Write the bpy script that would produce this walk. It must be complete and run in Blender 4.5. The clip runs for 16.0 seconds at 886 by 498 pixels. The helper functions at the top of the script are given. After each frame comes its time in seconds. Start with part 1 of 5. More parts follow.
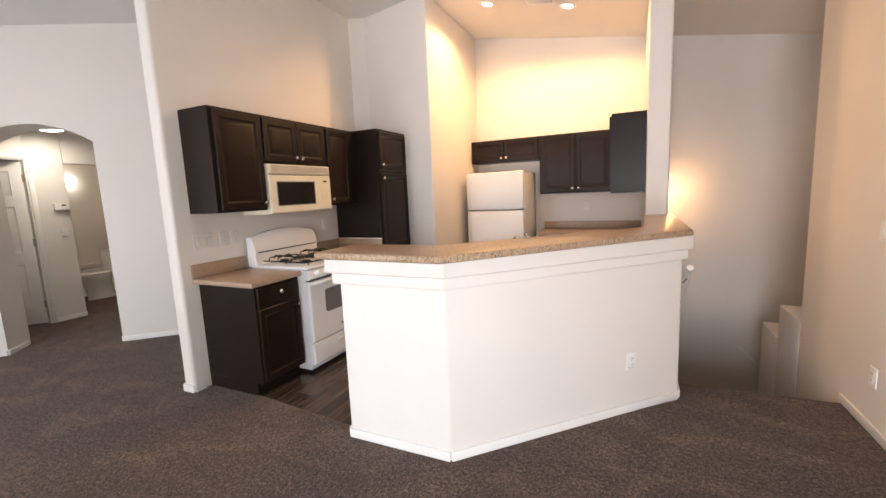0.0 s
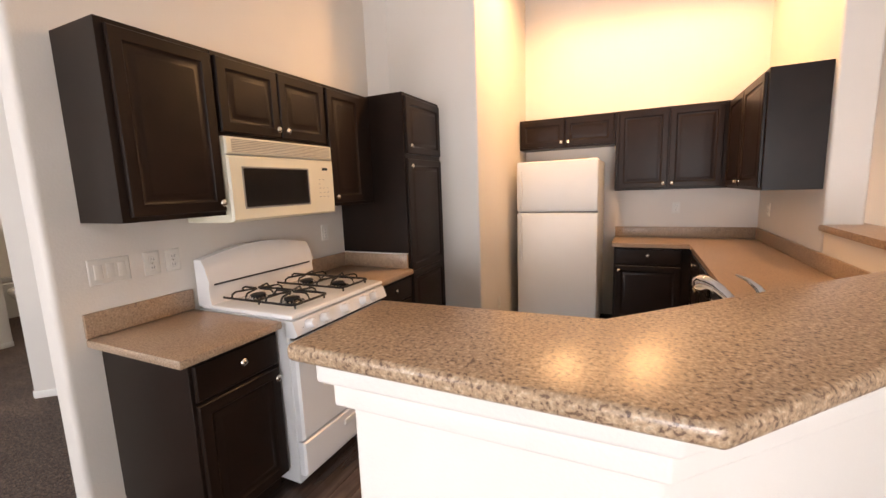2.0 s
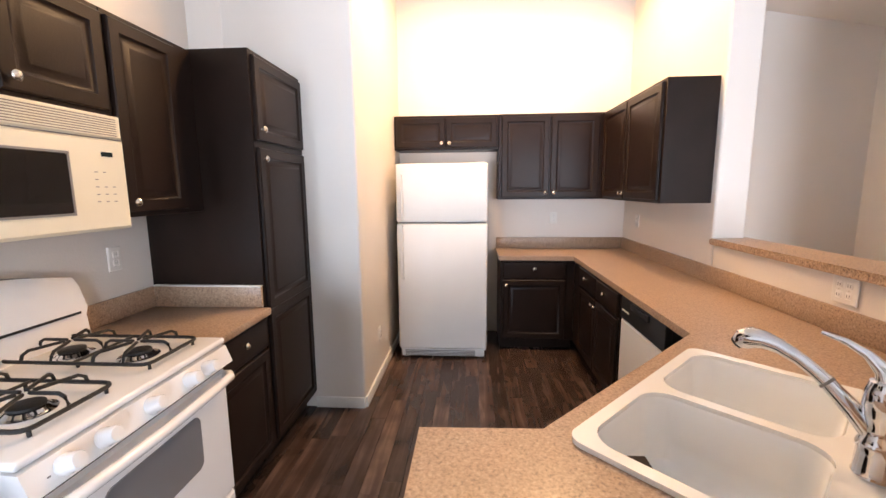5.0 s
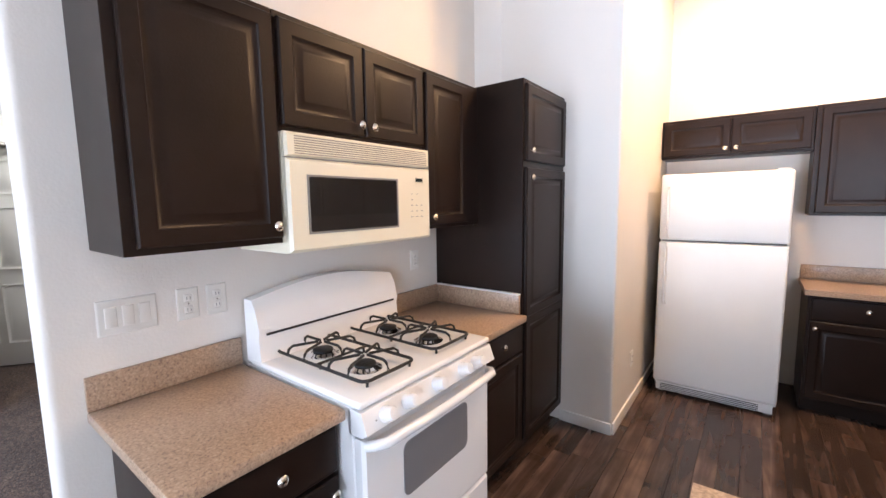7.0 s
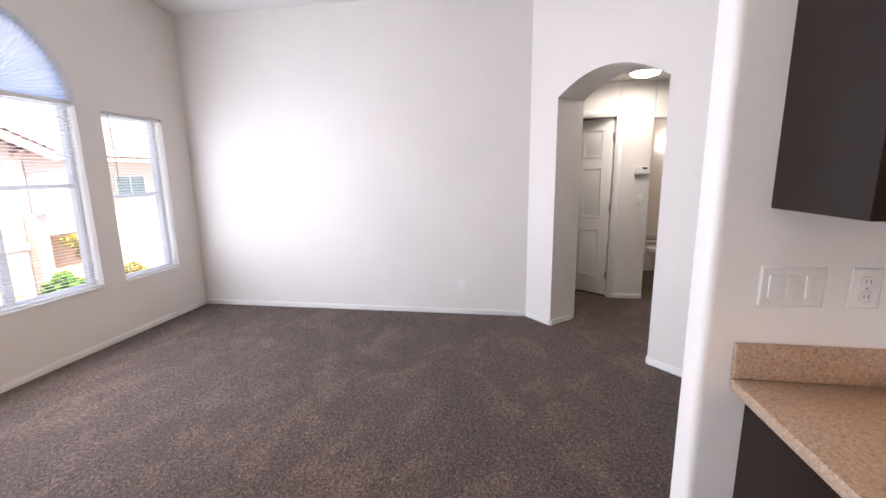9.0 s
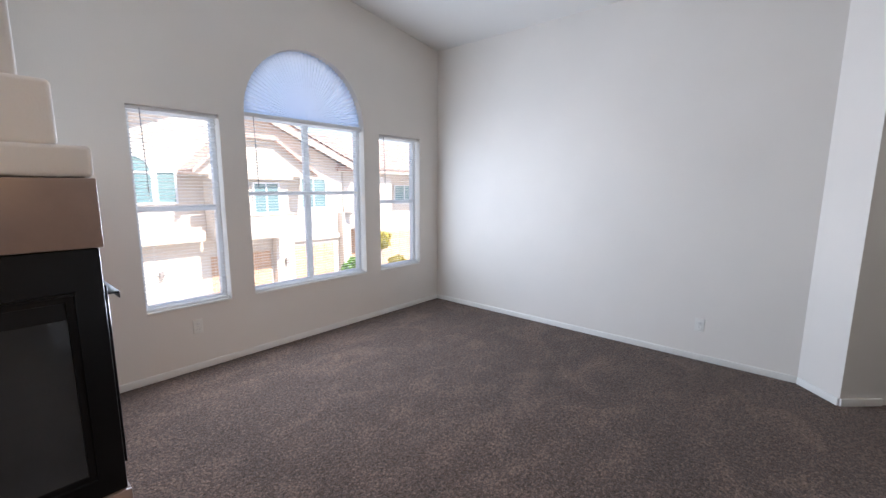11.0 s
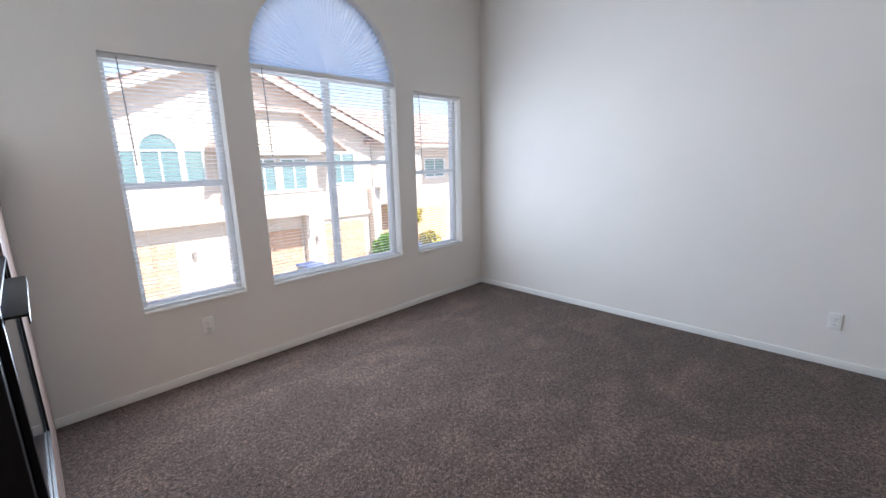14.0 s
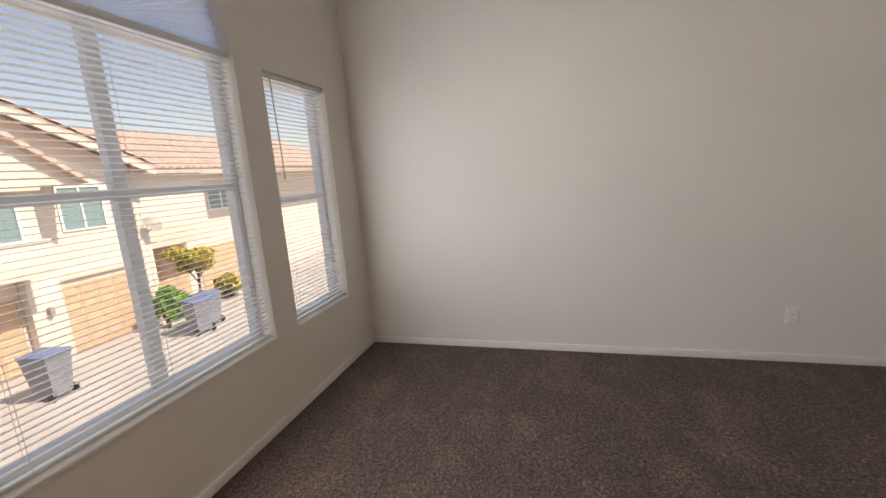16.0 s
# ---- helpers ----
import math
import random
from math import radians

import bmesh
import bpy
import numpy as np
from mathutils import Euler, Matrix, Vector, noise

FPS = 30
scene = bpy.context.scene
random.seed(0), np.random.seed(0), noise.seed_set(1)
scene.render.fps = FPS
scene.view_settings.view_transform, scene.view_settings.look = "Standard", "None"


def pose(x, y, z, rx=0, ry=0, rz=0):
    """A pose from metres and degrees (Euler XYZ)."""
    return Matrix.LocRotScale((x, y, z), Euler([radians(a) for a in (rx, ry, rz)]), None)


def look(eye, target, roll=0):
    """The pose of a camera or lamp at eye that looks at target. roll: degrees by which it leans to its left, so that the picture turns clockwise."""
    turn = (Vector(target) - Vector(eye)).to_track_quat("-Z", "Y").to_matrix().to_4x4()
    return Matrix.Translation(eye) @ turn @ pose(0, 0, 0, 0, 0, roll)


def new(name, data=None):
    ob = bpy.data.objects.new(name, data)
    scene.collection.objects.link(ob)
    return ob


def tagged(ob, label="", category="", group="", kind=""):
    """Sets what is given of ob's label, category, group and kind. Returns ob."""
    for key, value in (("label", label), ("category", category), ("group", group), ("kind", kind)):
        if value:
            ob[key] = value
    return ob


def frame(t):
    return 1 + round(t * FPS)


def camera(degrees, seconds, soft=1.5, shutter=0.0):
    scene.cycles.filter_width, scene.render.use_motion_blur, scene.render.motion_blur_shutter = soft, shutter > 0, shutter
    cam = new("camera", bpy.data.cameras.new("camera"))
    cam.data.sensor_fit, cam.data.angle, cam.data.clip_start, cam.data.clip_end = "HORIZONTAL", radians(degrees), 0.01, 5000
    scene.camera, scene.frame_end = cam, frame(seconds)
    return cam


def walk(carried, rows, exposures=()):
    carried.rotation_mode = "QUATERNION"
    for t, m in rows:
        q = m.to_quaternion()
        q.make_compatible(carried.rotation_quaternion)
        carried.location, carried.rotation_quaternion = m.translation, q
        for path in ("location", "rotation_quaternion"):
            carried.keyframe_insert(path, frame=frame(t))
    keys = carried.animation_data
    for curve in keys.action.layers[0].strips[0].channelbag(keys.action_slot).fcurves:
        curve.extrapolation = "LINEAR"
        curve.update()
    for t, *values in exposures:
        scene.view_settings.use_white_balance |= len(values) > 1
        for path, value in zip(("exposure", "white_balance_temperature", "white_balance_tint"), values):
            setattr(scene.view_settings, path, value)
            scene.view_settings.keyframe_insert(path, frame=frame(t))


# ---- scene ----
cam = camera(94.2, 16.0)
METRES, EYE, TILT, LEAN, TURN = 5.6, 1.5, 0.0, 0.0, 23.3
PATH = [
    (0, (0.658, 0.863, 1.466), (-0.179, 2.658, 1.194), -2.5),
    (0.5, (0.452, 1.204, 1.44), (-0.457, 2.962, 1.148), -2.8),
    (1, (0.164, 1.495, 1.452), (-0.786, 3.233, 1.168), -2.8),
    (1.5, (-0.1, 1.703, 1.474), (-1.017, 3.453, 1.165), -2.4),
    (2, (-0.282, 2.001, 1.48), (-1.133, 3.787, 1.185), -2.1),
    (2.5, (-0.519, 2.193, 1.463), (-1.179, 4.054, 1.147), -1.6),
    (3, (-0.682, 2.372, 1.46), (-1.143, 4.286, 1.108), -1.4),
    (3.5, (-0.679, 2.568, 1.438), (-0.904, 4.517, 1.048), -1.1),
    (3.7, (-0.702, 2.632, 1.426), (-0.792, 4.586, 1.01), -0.8),
    (5.8, (-0.756, 2.628, 1.519), (-1.045, 4.595, 1.302), 0.5),
    (6, (-0.755, 2.637, 1.517), (-1.185, 4.578, 1.299), 0.0),
    (6.5, (-0.768, 2.605, 1.53), (-1.567, 4.424, 1.3), -0.4),
    (7, (-0.808, 2.582, 1.518), (-2.009, 4.165, 1.291), -0.8),
    (7.5, (-0.875, 2.521, 1.513), (-2.434, 3.75, 1.268), -0.8),
    (8, (-0.966, 2.426, 1.512), (-2.794, 3.19, 1.233), -0.7),
    (8.5, (-1.045, 2.264, 1.496), (-3.010, 2.494, 1.195), -0.7),
    (9, (-1.178, 2.214, 1.490), (-3.121, 1.910, 1.127), -0.7),
    (9.5, (-1.328, 2.239, 1.495), (-3.107, 1.419, 1.091), -0.8),
    (10, (-1.364, 2.259, 1.495), (-2.941, 1.105, 1.069), -0.8),
    (12.3, (-1.28, 2.331, 1.468), (-2.75, 1.0, 1.211), -0.1),
    (12.5, (-1.284, 2.294, 1.434), (-2.765, 1.0, 1.073), -0.2),
    (13, (-1.422, 2.229, 1.396), (-2.909, 0.989, 0.895), -0.1),
    (13.5, (-1.631, 2.049, 1.435), (-3.067, 0.743, 0.954), -0.4),
    (14, (-1.733, 1.715, 1.426), (-3.12, 0.336, 1.004), -1.3),
    (14.5, (-1.827, 1.386, 1.442), (-3.247, 0.03, 1.059), -1.8),
    (15, (-2.034, 1.027, 1.439), (-3.568, -0.205, 1.08), -2.6),
    (15.5, (-2.124, 0.628, 1.455), (-3.85, -0.311, 1.082), -3.2),
    (16, (-2.312, 0.32, 1.411), (-4.196, -0.244, 1.046), -4.3),
]
walk(cam, [(t, look(eye, target, roll)) for t, eye, target, roll in PATH], [(0, 1.32, 7500, 21), (1, 1.15, 7500, 21), (1.5, 1.25, 7500, 20), (2.3, 1.45, 8000, 24), (3.5, 1.88, 7000, 18), (6, 1.9, 6400, 19), (7, 1.95, 6150, 18), (8, 1.8, 6400, 21), (9, 1.6, 6850, 25), (10, 1.25, 6600, 21), (12.5, 1.08, 6350, 16), (14.5, 0.95, 6300, 16), (15.2, 0.62, 6750, 17), (16, 0.4, 8100, 20)])

# ---- world, sun, lamps, exposure ----
W = bpy.data.worlds.new("world")
scene.world = W
W.use_nodes = True
_n, _l = W.node_tree.nodes, W.node_tree.links
_sky = _n.new("ShaderNodeTexSky")
_sky.sky_type, _sky.sun_disc = "NISHITA", False
_sky.sun_elevation, _sky.sun_rotation = radians(52), radians(-25)
_l.new(_sky.outputs[0], _n["Background"].inputs[0])
_n["Background"].inputs[1].default_value = 0.15


def lamp(name, kind, energy, color, m, **values):
    data = bpy.data.lights.new(name, kind)
    data.energy, data.color = energy, color
    for key, value in values.items():
        if key == "size":
            data.size = value
        elif key == "size_y":
            data.shape, data.size_y = "RECTANGLE", value
        elif key == "angle":
            data.angle = value
        elif key == "spread":
            data.spread = value
        elif key == "radius":
            data.shadow_soft_size = value
        elif key == "cone":
            data.spot_size, data.spot_blend = value, 0.35
    ob = new(name, data)
    ob.matrix_world = m
    return tagged(ob, kind="structure")


lamp("sun", "SUN", 4.7, (1.0, 0.95, 0.87), look((-6, 12, 16), (-4, -2, 0)), angle=radians(0.5))
DAY = (0.70, 0.85, 1.0)
# the sky's light, standing in each opening: most of it inside the blind, a little between blind and panes
# fourth row: unseen opening and lamp, added to brighten kitchen and half wall
for cx, cz, w, h, y, e in ((-2.443, 1.292, 0.58, 1.48, -1.27, 28), (-3.581, 1.316, 1.22, 1.54, -1.27, 19), (-4.745, 1.292, 0.62, 1.48, -1.27, 3.0), (0.92, 1.05, 1.5, 1.9, -1.27, 70),
                           (-2.443, 1.292, 0.58, 1.48, -1.392, 1.6), (-3.581, 1.316, 1.22, 1.54, -1.392, 3.4), (-4.745, 1.292, 0.62, 1.48, -1.392, 1.6)):
    lamp("window_light", "AREA", e, DAY, look((cx, y, cz), (cx, 5, cz)), size=w, size_y=h)
WARM = (1.0, 0.62, 0.29)
CANS = [(-0.88, 5.62), (-0.03, 5.78)]

# ---- numbers of the place ----
SX, NY, EX = -2.43, 6.84, 0.76        # kitchen: stove wall, north wall, east wall
LX, LY, RX = -5.40, -1.30, 1.915      # living room: west, window and east walls
CT = 0.885                            # worktop height


def ceil_z(x):
    return 3.15 + 0.128 * (x + 5.41) if x < -1.5 else 3.65 - 0.17 * (x + 1.5)


# ---- materials ----
def mat(name, color, rough=0.5, metal=0.0, vary=0.0, scale=8.0, bump=0.0, bscale=200.0, spec=0.5, coat=0.0, noise2=0.0, rvary=0.0):
    m = bpy.data.materials.new(name)
    m.use_nodes = True
    nt = m.node_tree
    b = nt.nodes["Principled BSDF"]
    b.inputs["Base Color"].default_value = (*color, 1)
    b.inputs["Roughness"].default_value = rough
    b.inputs["Metallic"].default_value = metal
    b.inputs["Specular IOR Level"].default_value = spec
    b.inputs["Coat Weight"].default_value = coat
    tc = nt.nodes.new("ShaderNodeTexCoord")
    if vary:
        n1 = nt.nodes.new("ShaderNodeTexNoise")
        n1.inputs["Scale"].default_value, n1.inputs["Detail"].default_value = scale, 5
        nt.links.new(tc.outputs["Object"], n1.inputs["Vector"])
        r = nt.nodes.new("ShaderNodeValToRGB")
        r.color_ramp.elements[0].position, r.color_ramp.elements[1].position = 0.3, 0.7
        r.color_ramp.elements[0].color = (*[c * (1 - vary) for c in color], 1)
        r.color_ramp.elements[1].color = (*[min(1, c * (1 + vary)) for c in color], 1)
        nt.links.new(n1.outputs["Fac"], r.inputs["Fac"])
        nt.links.new(r.outputs["Color"], b.inputs["Base Color"])
        if rvary:
            mr = nt.nodes.new("ShaderNodeMapRange")
            mr.inputs["To Min"].default_value, mr.inputs["To Max"].default_value = rough - rvary, rough + rvary
            nt.links.new(n1.outputs["Fac"], mr.inputs["Value"])
            nt.links.new(mr.outputs["Result"], b.inputs["Roughness"])
    if bump:
        n2 = nt.nodes.new("ShaderNodeTexNoise")
        n2.inputs["Scale"].default_value, n2.inputs["Detail"].default_value = bscale, 3
        nt.links.new(tc.outputs["Object"], n2.inputs["Vector"])
        bp = nt.nodes.new("ShaderNodeBump")
        bp.inputs["Strength"].default_value, bp.inputs["Distance"].default_value = bump, 0.004
        nt.links.new(n2.outputs["Fac"], bp.inputs["Height"])
        nt.links.new(bp.outputs["Normal"], b.inputs["Normal"])
    return m


def glow(name, color, strength):
    m = bpy.data.materials.new(name)
    m.use_nodes = True
    b = m.node_tree.nodes["Principled BSDF"]
    b.inputs["Base Color"].default_value = (*color, 1)
    b.inputs["Emission Color"].default_value = (*color, 1)
    b.inputs["Emission Strength"].default_value = strength
    return m


M_WALL = mat("wall_paint", (0.77, 0.725, 0.67), 0.62, vary=0.025, scale=1.3, bump=0.20, bscale=110)
M_CEIL = mat("ceiling_paint", (0.76, 0.73, 0.69), 0.8, vary=0.02, scale=1.2, bump=0.35, bscale=90)
M_TRIM = mat("trim_paint", (0.82, 0.80, 0.76), 0.35, vary=0.03, scale=4)
M_CAB = mat("cabinet_paint", (0.0165, 0.0093, 0.0066), 0.35, spec=0.19, vary=0.18, scale=5, bump=0.12, bscale=160, rvary=0.06)
M_CABIN = mat("cabinet_inside", (0.03, 0.024, 0.02), 0.6)
M_WHITE = mat("enamel_white", (0.84, 0.84, 0.84), 0.22, vary=0.015, scale=3, coat=0.3)
M_FRIDGE = mat("fridge_white", (0.82, 0.82, 0.80), 0.33, vary=0.015, scale=4, bump=0.15, bscale=500)
M_FSIDE = mat("grey_metal", (0.30, 0.27, 0.25), 0.45, vary=0.05, bump=0.2, bscale=400)
M_BISQUE = mat("bisque_plastic", (0.80, 0.74, 0.58), 0.32, vary=0.02, scale=4)
M_DARK = mat("dark_plastic", (0.015, 0.015, 0.016), 0.3)
M_MWGLASS = mat("door_glass", (0.010, 0.009, 0.009), 0.25, coat=0.35)
M_OVGLASS = mat("oven_glass", (0.20, 0.195, 0.205), 0.30, coat=0.25)
M_IRON = mat("cast_iron", (0.006, 0.006, 0.006), 0.55, bump=0.3, bscale=300)
M_NICKEL = mat("satin_nickel", (0.72, 0.68, 0.62), 0.25, metal=1.0)
M_CHROME = mat("chrome", (0.72, 0.72, 0.74), 0.08, metal=1.0, vary=0.04, scale=30)
M_SINK = mat("sink_enamel", (0.88, 0.88, 0.85), 0.13, vary=0.015, scale=6, coat=0.5)
M_PLATE = mat("plate_plastic", (0.80, 0.78, 0.73), 0.3, vary=0.02, scale=20)
M_BRASS = mat("black_metal", (0.005, 0.005, 0.0055), 0.36, spec=0.22, vary=0.2, scale=12)
M_VINYL = mat("window_vinyl", (0.80, 0.81, 0.82), 0.35, vary=0.03, scale=6)
M_WAND = mat("wand_plastic", (0.28, 0.30, 0.32), 0.2)
M_TILE = mat("hearth_tile", (0.27, 0.19, 0.155), 0.34, vary=0.09, scale=7, bump=0.1, bscale=60, rvary=0.08)
M_GROUT = mat("tile_grout", (0.26, 0.21, 0.17), 0.8, bump=0.3)
M_SOAP = mat("porcelain", (0.84, 0.84, 0.82), 0.12, coat=0.5)
M_STUCCO = mat("stucco", (0.66, 0.57, 0.47), 0.85, vary=0.05, scale=0.7, bump=0.5, bscale=40)
M_STUCCO2 = mat("stucco_light", (0.66, 0.59, 0.51), 0.85, vary=0.04, scale=0.8, bump=0.5, bscale=40)
M_GARAGE = mat("garage_paint", (0.58, 0.38, 0.25), 0.6, vary=0.05, scale=1.5)
M_ROOF = mat("roof_tile", (0.54, 0.39, 0.32), 0.8, vary=0.22, scale=5, bump=0.5, bscale=20)
M_WING = mat("far_glass", (0.16, 0.27, 0.28), 0.1, coat=0.4)
M_CONC = mat("concrete", (0.42, 0.40, 0.37), 0.9, vary=0.12, scale=0.8, bump=0.4, bscale=60)
M_BIN = mat("bin_plastic", (0.20, 0.22, 0.26), 0.5, vary=0.1)
M_BINLID = mat("bin_lid", (0.12, 0.17, 0.32), 0.5, vary=0.1)
M_LEAF = mat("leaf", (0.16, 0.33, 0.04), 0.6, vary=0.35, scale=14)
M_LEAFY = mat("leaf_yellow", (0.42, 0.36, 0.05), 0.6, vary=0.3, scale=14)
M_BARK = mat("bark", (0.13, 0.09, 0.06), 0.9, vary=0.2, bump=0.5, bscale=30)
M_LAMP = glow("lamp_lens", (1.0, 0.80, 0.52), 22.0)
M_GLOWC = glow("cool_glow", (0.95, 1.0, 0.93), 3.5)
M_DISPLAY = mat("display", (0.02, 0.03, 0.03), 0.15)
M_INK = mat("printed_ink", (0.22, 0.21, 0.20), 0.5)


def nodes_of(name, rough=0.5):
    m = bpy.data.materials.new(name)
    m.use_nodes = True
    nt = m.node_tree
    b = nt.nodes["Principled BSDF"]
    b.inputs["Roughness"].default_value = rough
    tc = nt.nodes.new("ShaderNodeTexCoord")
    return m, nt, b, tc


def noise_node(nt, vec, scale, detail=4, dist=0.0):
    n = nt.nodes.new("ShaderNodeTexNoise")
    n.inputs["Scale"].default_value, n.inputs["Detail"].default_value, n.inputs["Distortion"].default_value = scale, detail, dist
    nt.links.new(vec, n.inputs["Vector"])
    return n


def ramp(nt, fac, stops):
    r = nt.nodes.new("ShaderNodeValToRGB")
    while len(r.color_ramp.elements) < len(stops):
        r.color_ramp.elements.new(0.5)
    for e, (p, c) in zip(r.color_ramp.elements, stops):
        e.position, e.color = p, (*c, 1)
    nt.links.new(fac, r.inputs["Fac"])
    return r


def mix(nt, kind, a, b, fac=1.0):
    n = nt.nodes.new("ShaderNodeMix")
    n.data_type, n.blend_type = "RGBA", kind
    n.inputs[0].default_value = fac
    nt.links.new(a, n.inputs[6])
    nt.links.new(b, n.inputs[7])
    return n.outputs[2]


def carpet():
    m, nt, b, tc = nodes_of("carpet", 0.95)
    v = tc.outputs["Object"]
    fine = noise_node(nt, v, 150, 3)
    mid = noise_node(nt, v, 55, 4, 0.5)
    mp = nt.nodes.new("ShaderNodeMapping")
    mp.inputs["Rotation"].default_value, mp.inputs["Scale"].default_value = (0, 0, radians(35)), (0.8, 1.35, 1)
    nt.links.new(v, mp.inputs["Vector"])
    big = noise_node(nt, mp.outputs[0], 3.0, 8, 0.9)
    tuft = nt.nodes.new("ShaderNodeTexVoronoi")
    tuft.inputs["Scale"].default_value = 75
    nt.links.new(v, tuft.inputs["Vector"])
    # shade between the tufts, put into the carpet's colour
    shade = ramp(nt, tuft.outputs["Distance"], [(0.15, (1.15, 1.15, 1.15)), (0.62, (0.62, 0.61, 0.60))])
    c1 = ramp(nt, fine.outputs["Fac"], [(0.34, (0.048, 0.029, 0.022)), (0.66, (0.228, 0.153, 0.121))])
    c2 = ramp(nt, mid.outputs["Fac"], [(0.36, (0.56, 0.55, 0.54)), (0.64, (1.46, 1.46, 1.46))])
    c3 = ramp(nt, big.outputs["Fac"], [(0.34, (0.86, 0.86, 0.86)), (0.52, (1.0, 1.0, 1.0)), (0.60, (1.22, 1.21, 1.20)), (0.70, (1.40, 1.38, 1.36))])
    col = mix(nt, "MULTIPLY", mix(nt, "MULTIPLY", mix(nt, "MULTIPLY", c1.outputs[0], c2.outputs[0]), c3.outputs[0]), shade.outputs[0])
    nt.links.new(col, b.inputs["Base Color"])
    b.inputs["Specular IOR Level"].default_value = 0.1
    b.inputs["Sheen Weight"].default_value = 0.15
    add = nt.nodes.new("ShaderNodeMath")
    add.operation = "ADD"
    nt.links.new(fine.outputs["Fac"], add.inputs[0])
    nt.links.new(mid.outputs["Fac"], add.inputs[1])
    bp = nt.nodes.new("ShaderNodeBump")
    bp.inputs["Strength"].default_value, bp.inputs["Distance"].default_value = 0.9, 0.012
    nt.links.new(add.outputs[0], bp.inputs["Height"])
    nt.links.new(bp.outputs["Normal"], b.inputs["Normal"])
    return m


def laminate(name, soft):
    m, nt, b, tc = nodes_of(name, 0.3)
    v = tc.outputs["Object"]
    n1 = noise_node(nt, v, 120, 4, 0.4)
    n2 = noise_node(nt, v, 160, 3, 0.3)
    n3 = noise_node(nt, v, 3.0, 3)
    mid = (0.385, 0.275, 0.20)

    def tone(c):
        return tuple(a + (b - a) * soft for a, b in zip(c, mid))
    c1 = ramp(nt, n1.outputs["Fac"], [(0.36, tone((0.15, 0.085, 0.055))), (0.43, tone((0.37, 0.24, 0.15))), (0.57, tone((0.47, 0.32, 0.205))), (0.68, tone((0.58, 0.44, 0.31)))])
    c2 = ramp(nt, n2.outputs["Fac"], [(0.35, (0.72 + 0.2 * soft,) * 3), (0.5, (1.0, 1.0, 1.0)), (0.7, (1.14 - 0.1 * soft,) * 3)])
    c3 = ramp(nt, n3.outputs["Fac"], [(0.3, (0.94, 0.94, 0.94)), (0.7, (1.05, 1.05, 1.05))])
    nt.links.new(mix(nt, "MULTIPLY", mix(nt, "MULTIPLY", c1.outputs[0], c2.outputs[0]), c3.outputs[0]), b.inputs["Base Color"])
    bp = nt.nodes.new("ShaderNodeBump")
    bp.inputs["Strength"].default_value, bp.inputs["Distance"].default_value = 0.08, 0.002
    nt.links.new(n2.outputs["Fac"], bp.inputs["Height"])
    nt.links.new(bp.outputs["Normal"], b.inputs["Normal"])
    return m


def plank_material():
    m, nt, b, tc = nodes_of("vinyl_plank", 0.27)
    mp = nt.nodes.new("ShaderNodeMapping")
    mp.inputs["Scale"].default_value = (22, 1.6, 10)
    oi = nt.nodes.new("ShaderNodeObjectInfo")
    av = nt.nodes.new("ShaderNodeVectorMath")
    av.operation = "ADD"
    nt.links.new(tc.outputs["Object"], av.inputs[0])
    sc = nt.nodes.new("ShaderNodeVectorMath")
    sc.operation = "SCALE"
    sc.inputs["Scale"].default_value = 37.0
    nt.links.new(oi.outputs["Random"], sc.inputs[0])
    nt.links.new(sc.outputs[0], av.inputs[1])
    nt.links.new(av.outputs[0], mp.inputs["Vector"])
    n1 = noise_node(nt, mp.outputs[0], 1.0, 6, 0.6)
    n2 = noise_node(nt, av.outputs[0], 5.0, 4, 0.3)
    c1 = ramp(nt, n1.outputs["Fac"], [(0.28, (0.036, 0.021, 0.0165)), (0.5, (0.062, 0.039, 0.031)), (0.74, (0.118, 0.080, 0.064))])
    c2 = ramp(nt, n2.outputs["Fac"], [(0.3, (0.65, 0.65, 0.65)), (0.7, (1.3, 1.3, 1.3))])
    c3 = ramp(nt, oi.outputs["Random"], [(0.0, (0.66, 0.66, 0.66)), (1.0, (1.38, 1.35, 1.32))])
    nt.links.new(mix(nt, "MULTIPLY", mix(nt, "MULTIPLY", c1.outputs[0], c2.outputs[0]), c3.outputs[0]), b.inputs["Base Color"])
    bp = nt.nodes.new("ShaderNodeBump")
    bp.inputs["Strength"].default_value, bp.inputs["Distance"].default_value = 0.2, 0.002
    nt.links.new(n1.outputs["Fac"], bp.inputs["Height"])
    nt.links.new(bp.outputs["Normal"], b.inputs["Normal"])
    return m


def glass(name, tint=(1, 1, 1), rough=0.0):
    m = bpy.data.materials.new(name)
    m.use_nodes = True
    nt = m.node_tree
    out = nt.nodes["Material Output"]
    tr, gl, mx, fr, mr = (nt.nodes.new(k) for k in ("ShaderNodeBsdfTransparent", "ShaderNodeBsdfGlossy", "ShaderNodeMixShader", "ShaderNodeLayerWeight", "ShaderNodeMapRange"))
    tr.inputs[0].default_value = (*tint, 1)
    gl.inputs["Roughness"].default_value = rough
    fr.inputs[0].default_value = 0.5
    mr.inputs["From Min"].default_value, mr.inputs["From Max"].default_value = 0.4, 1.0
    mr.inputs["To Min"].default_value, mr.inputs["To Max"].default_value = 0.025, 0.5
    nt.links.new(fr.outputs["Facing"], mr.inputs["Value"])
    nt.links.new(mr.outputs["Result"], mx.inputs[0])
    nt.links.new(tr.outputs[0], mx.inputs[1])
    nt.links.new(gl.outputs[0], mx.inputs[2])
    nt.links.new(mx.outputs[0], out.inputs[0])
    return m


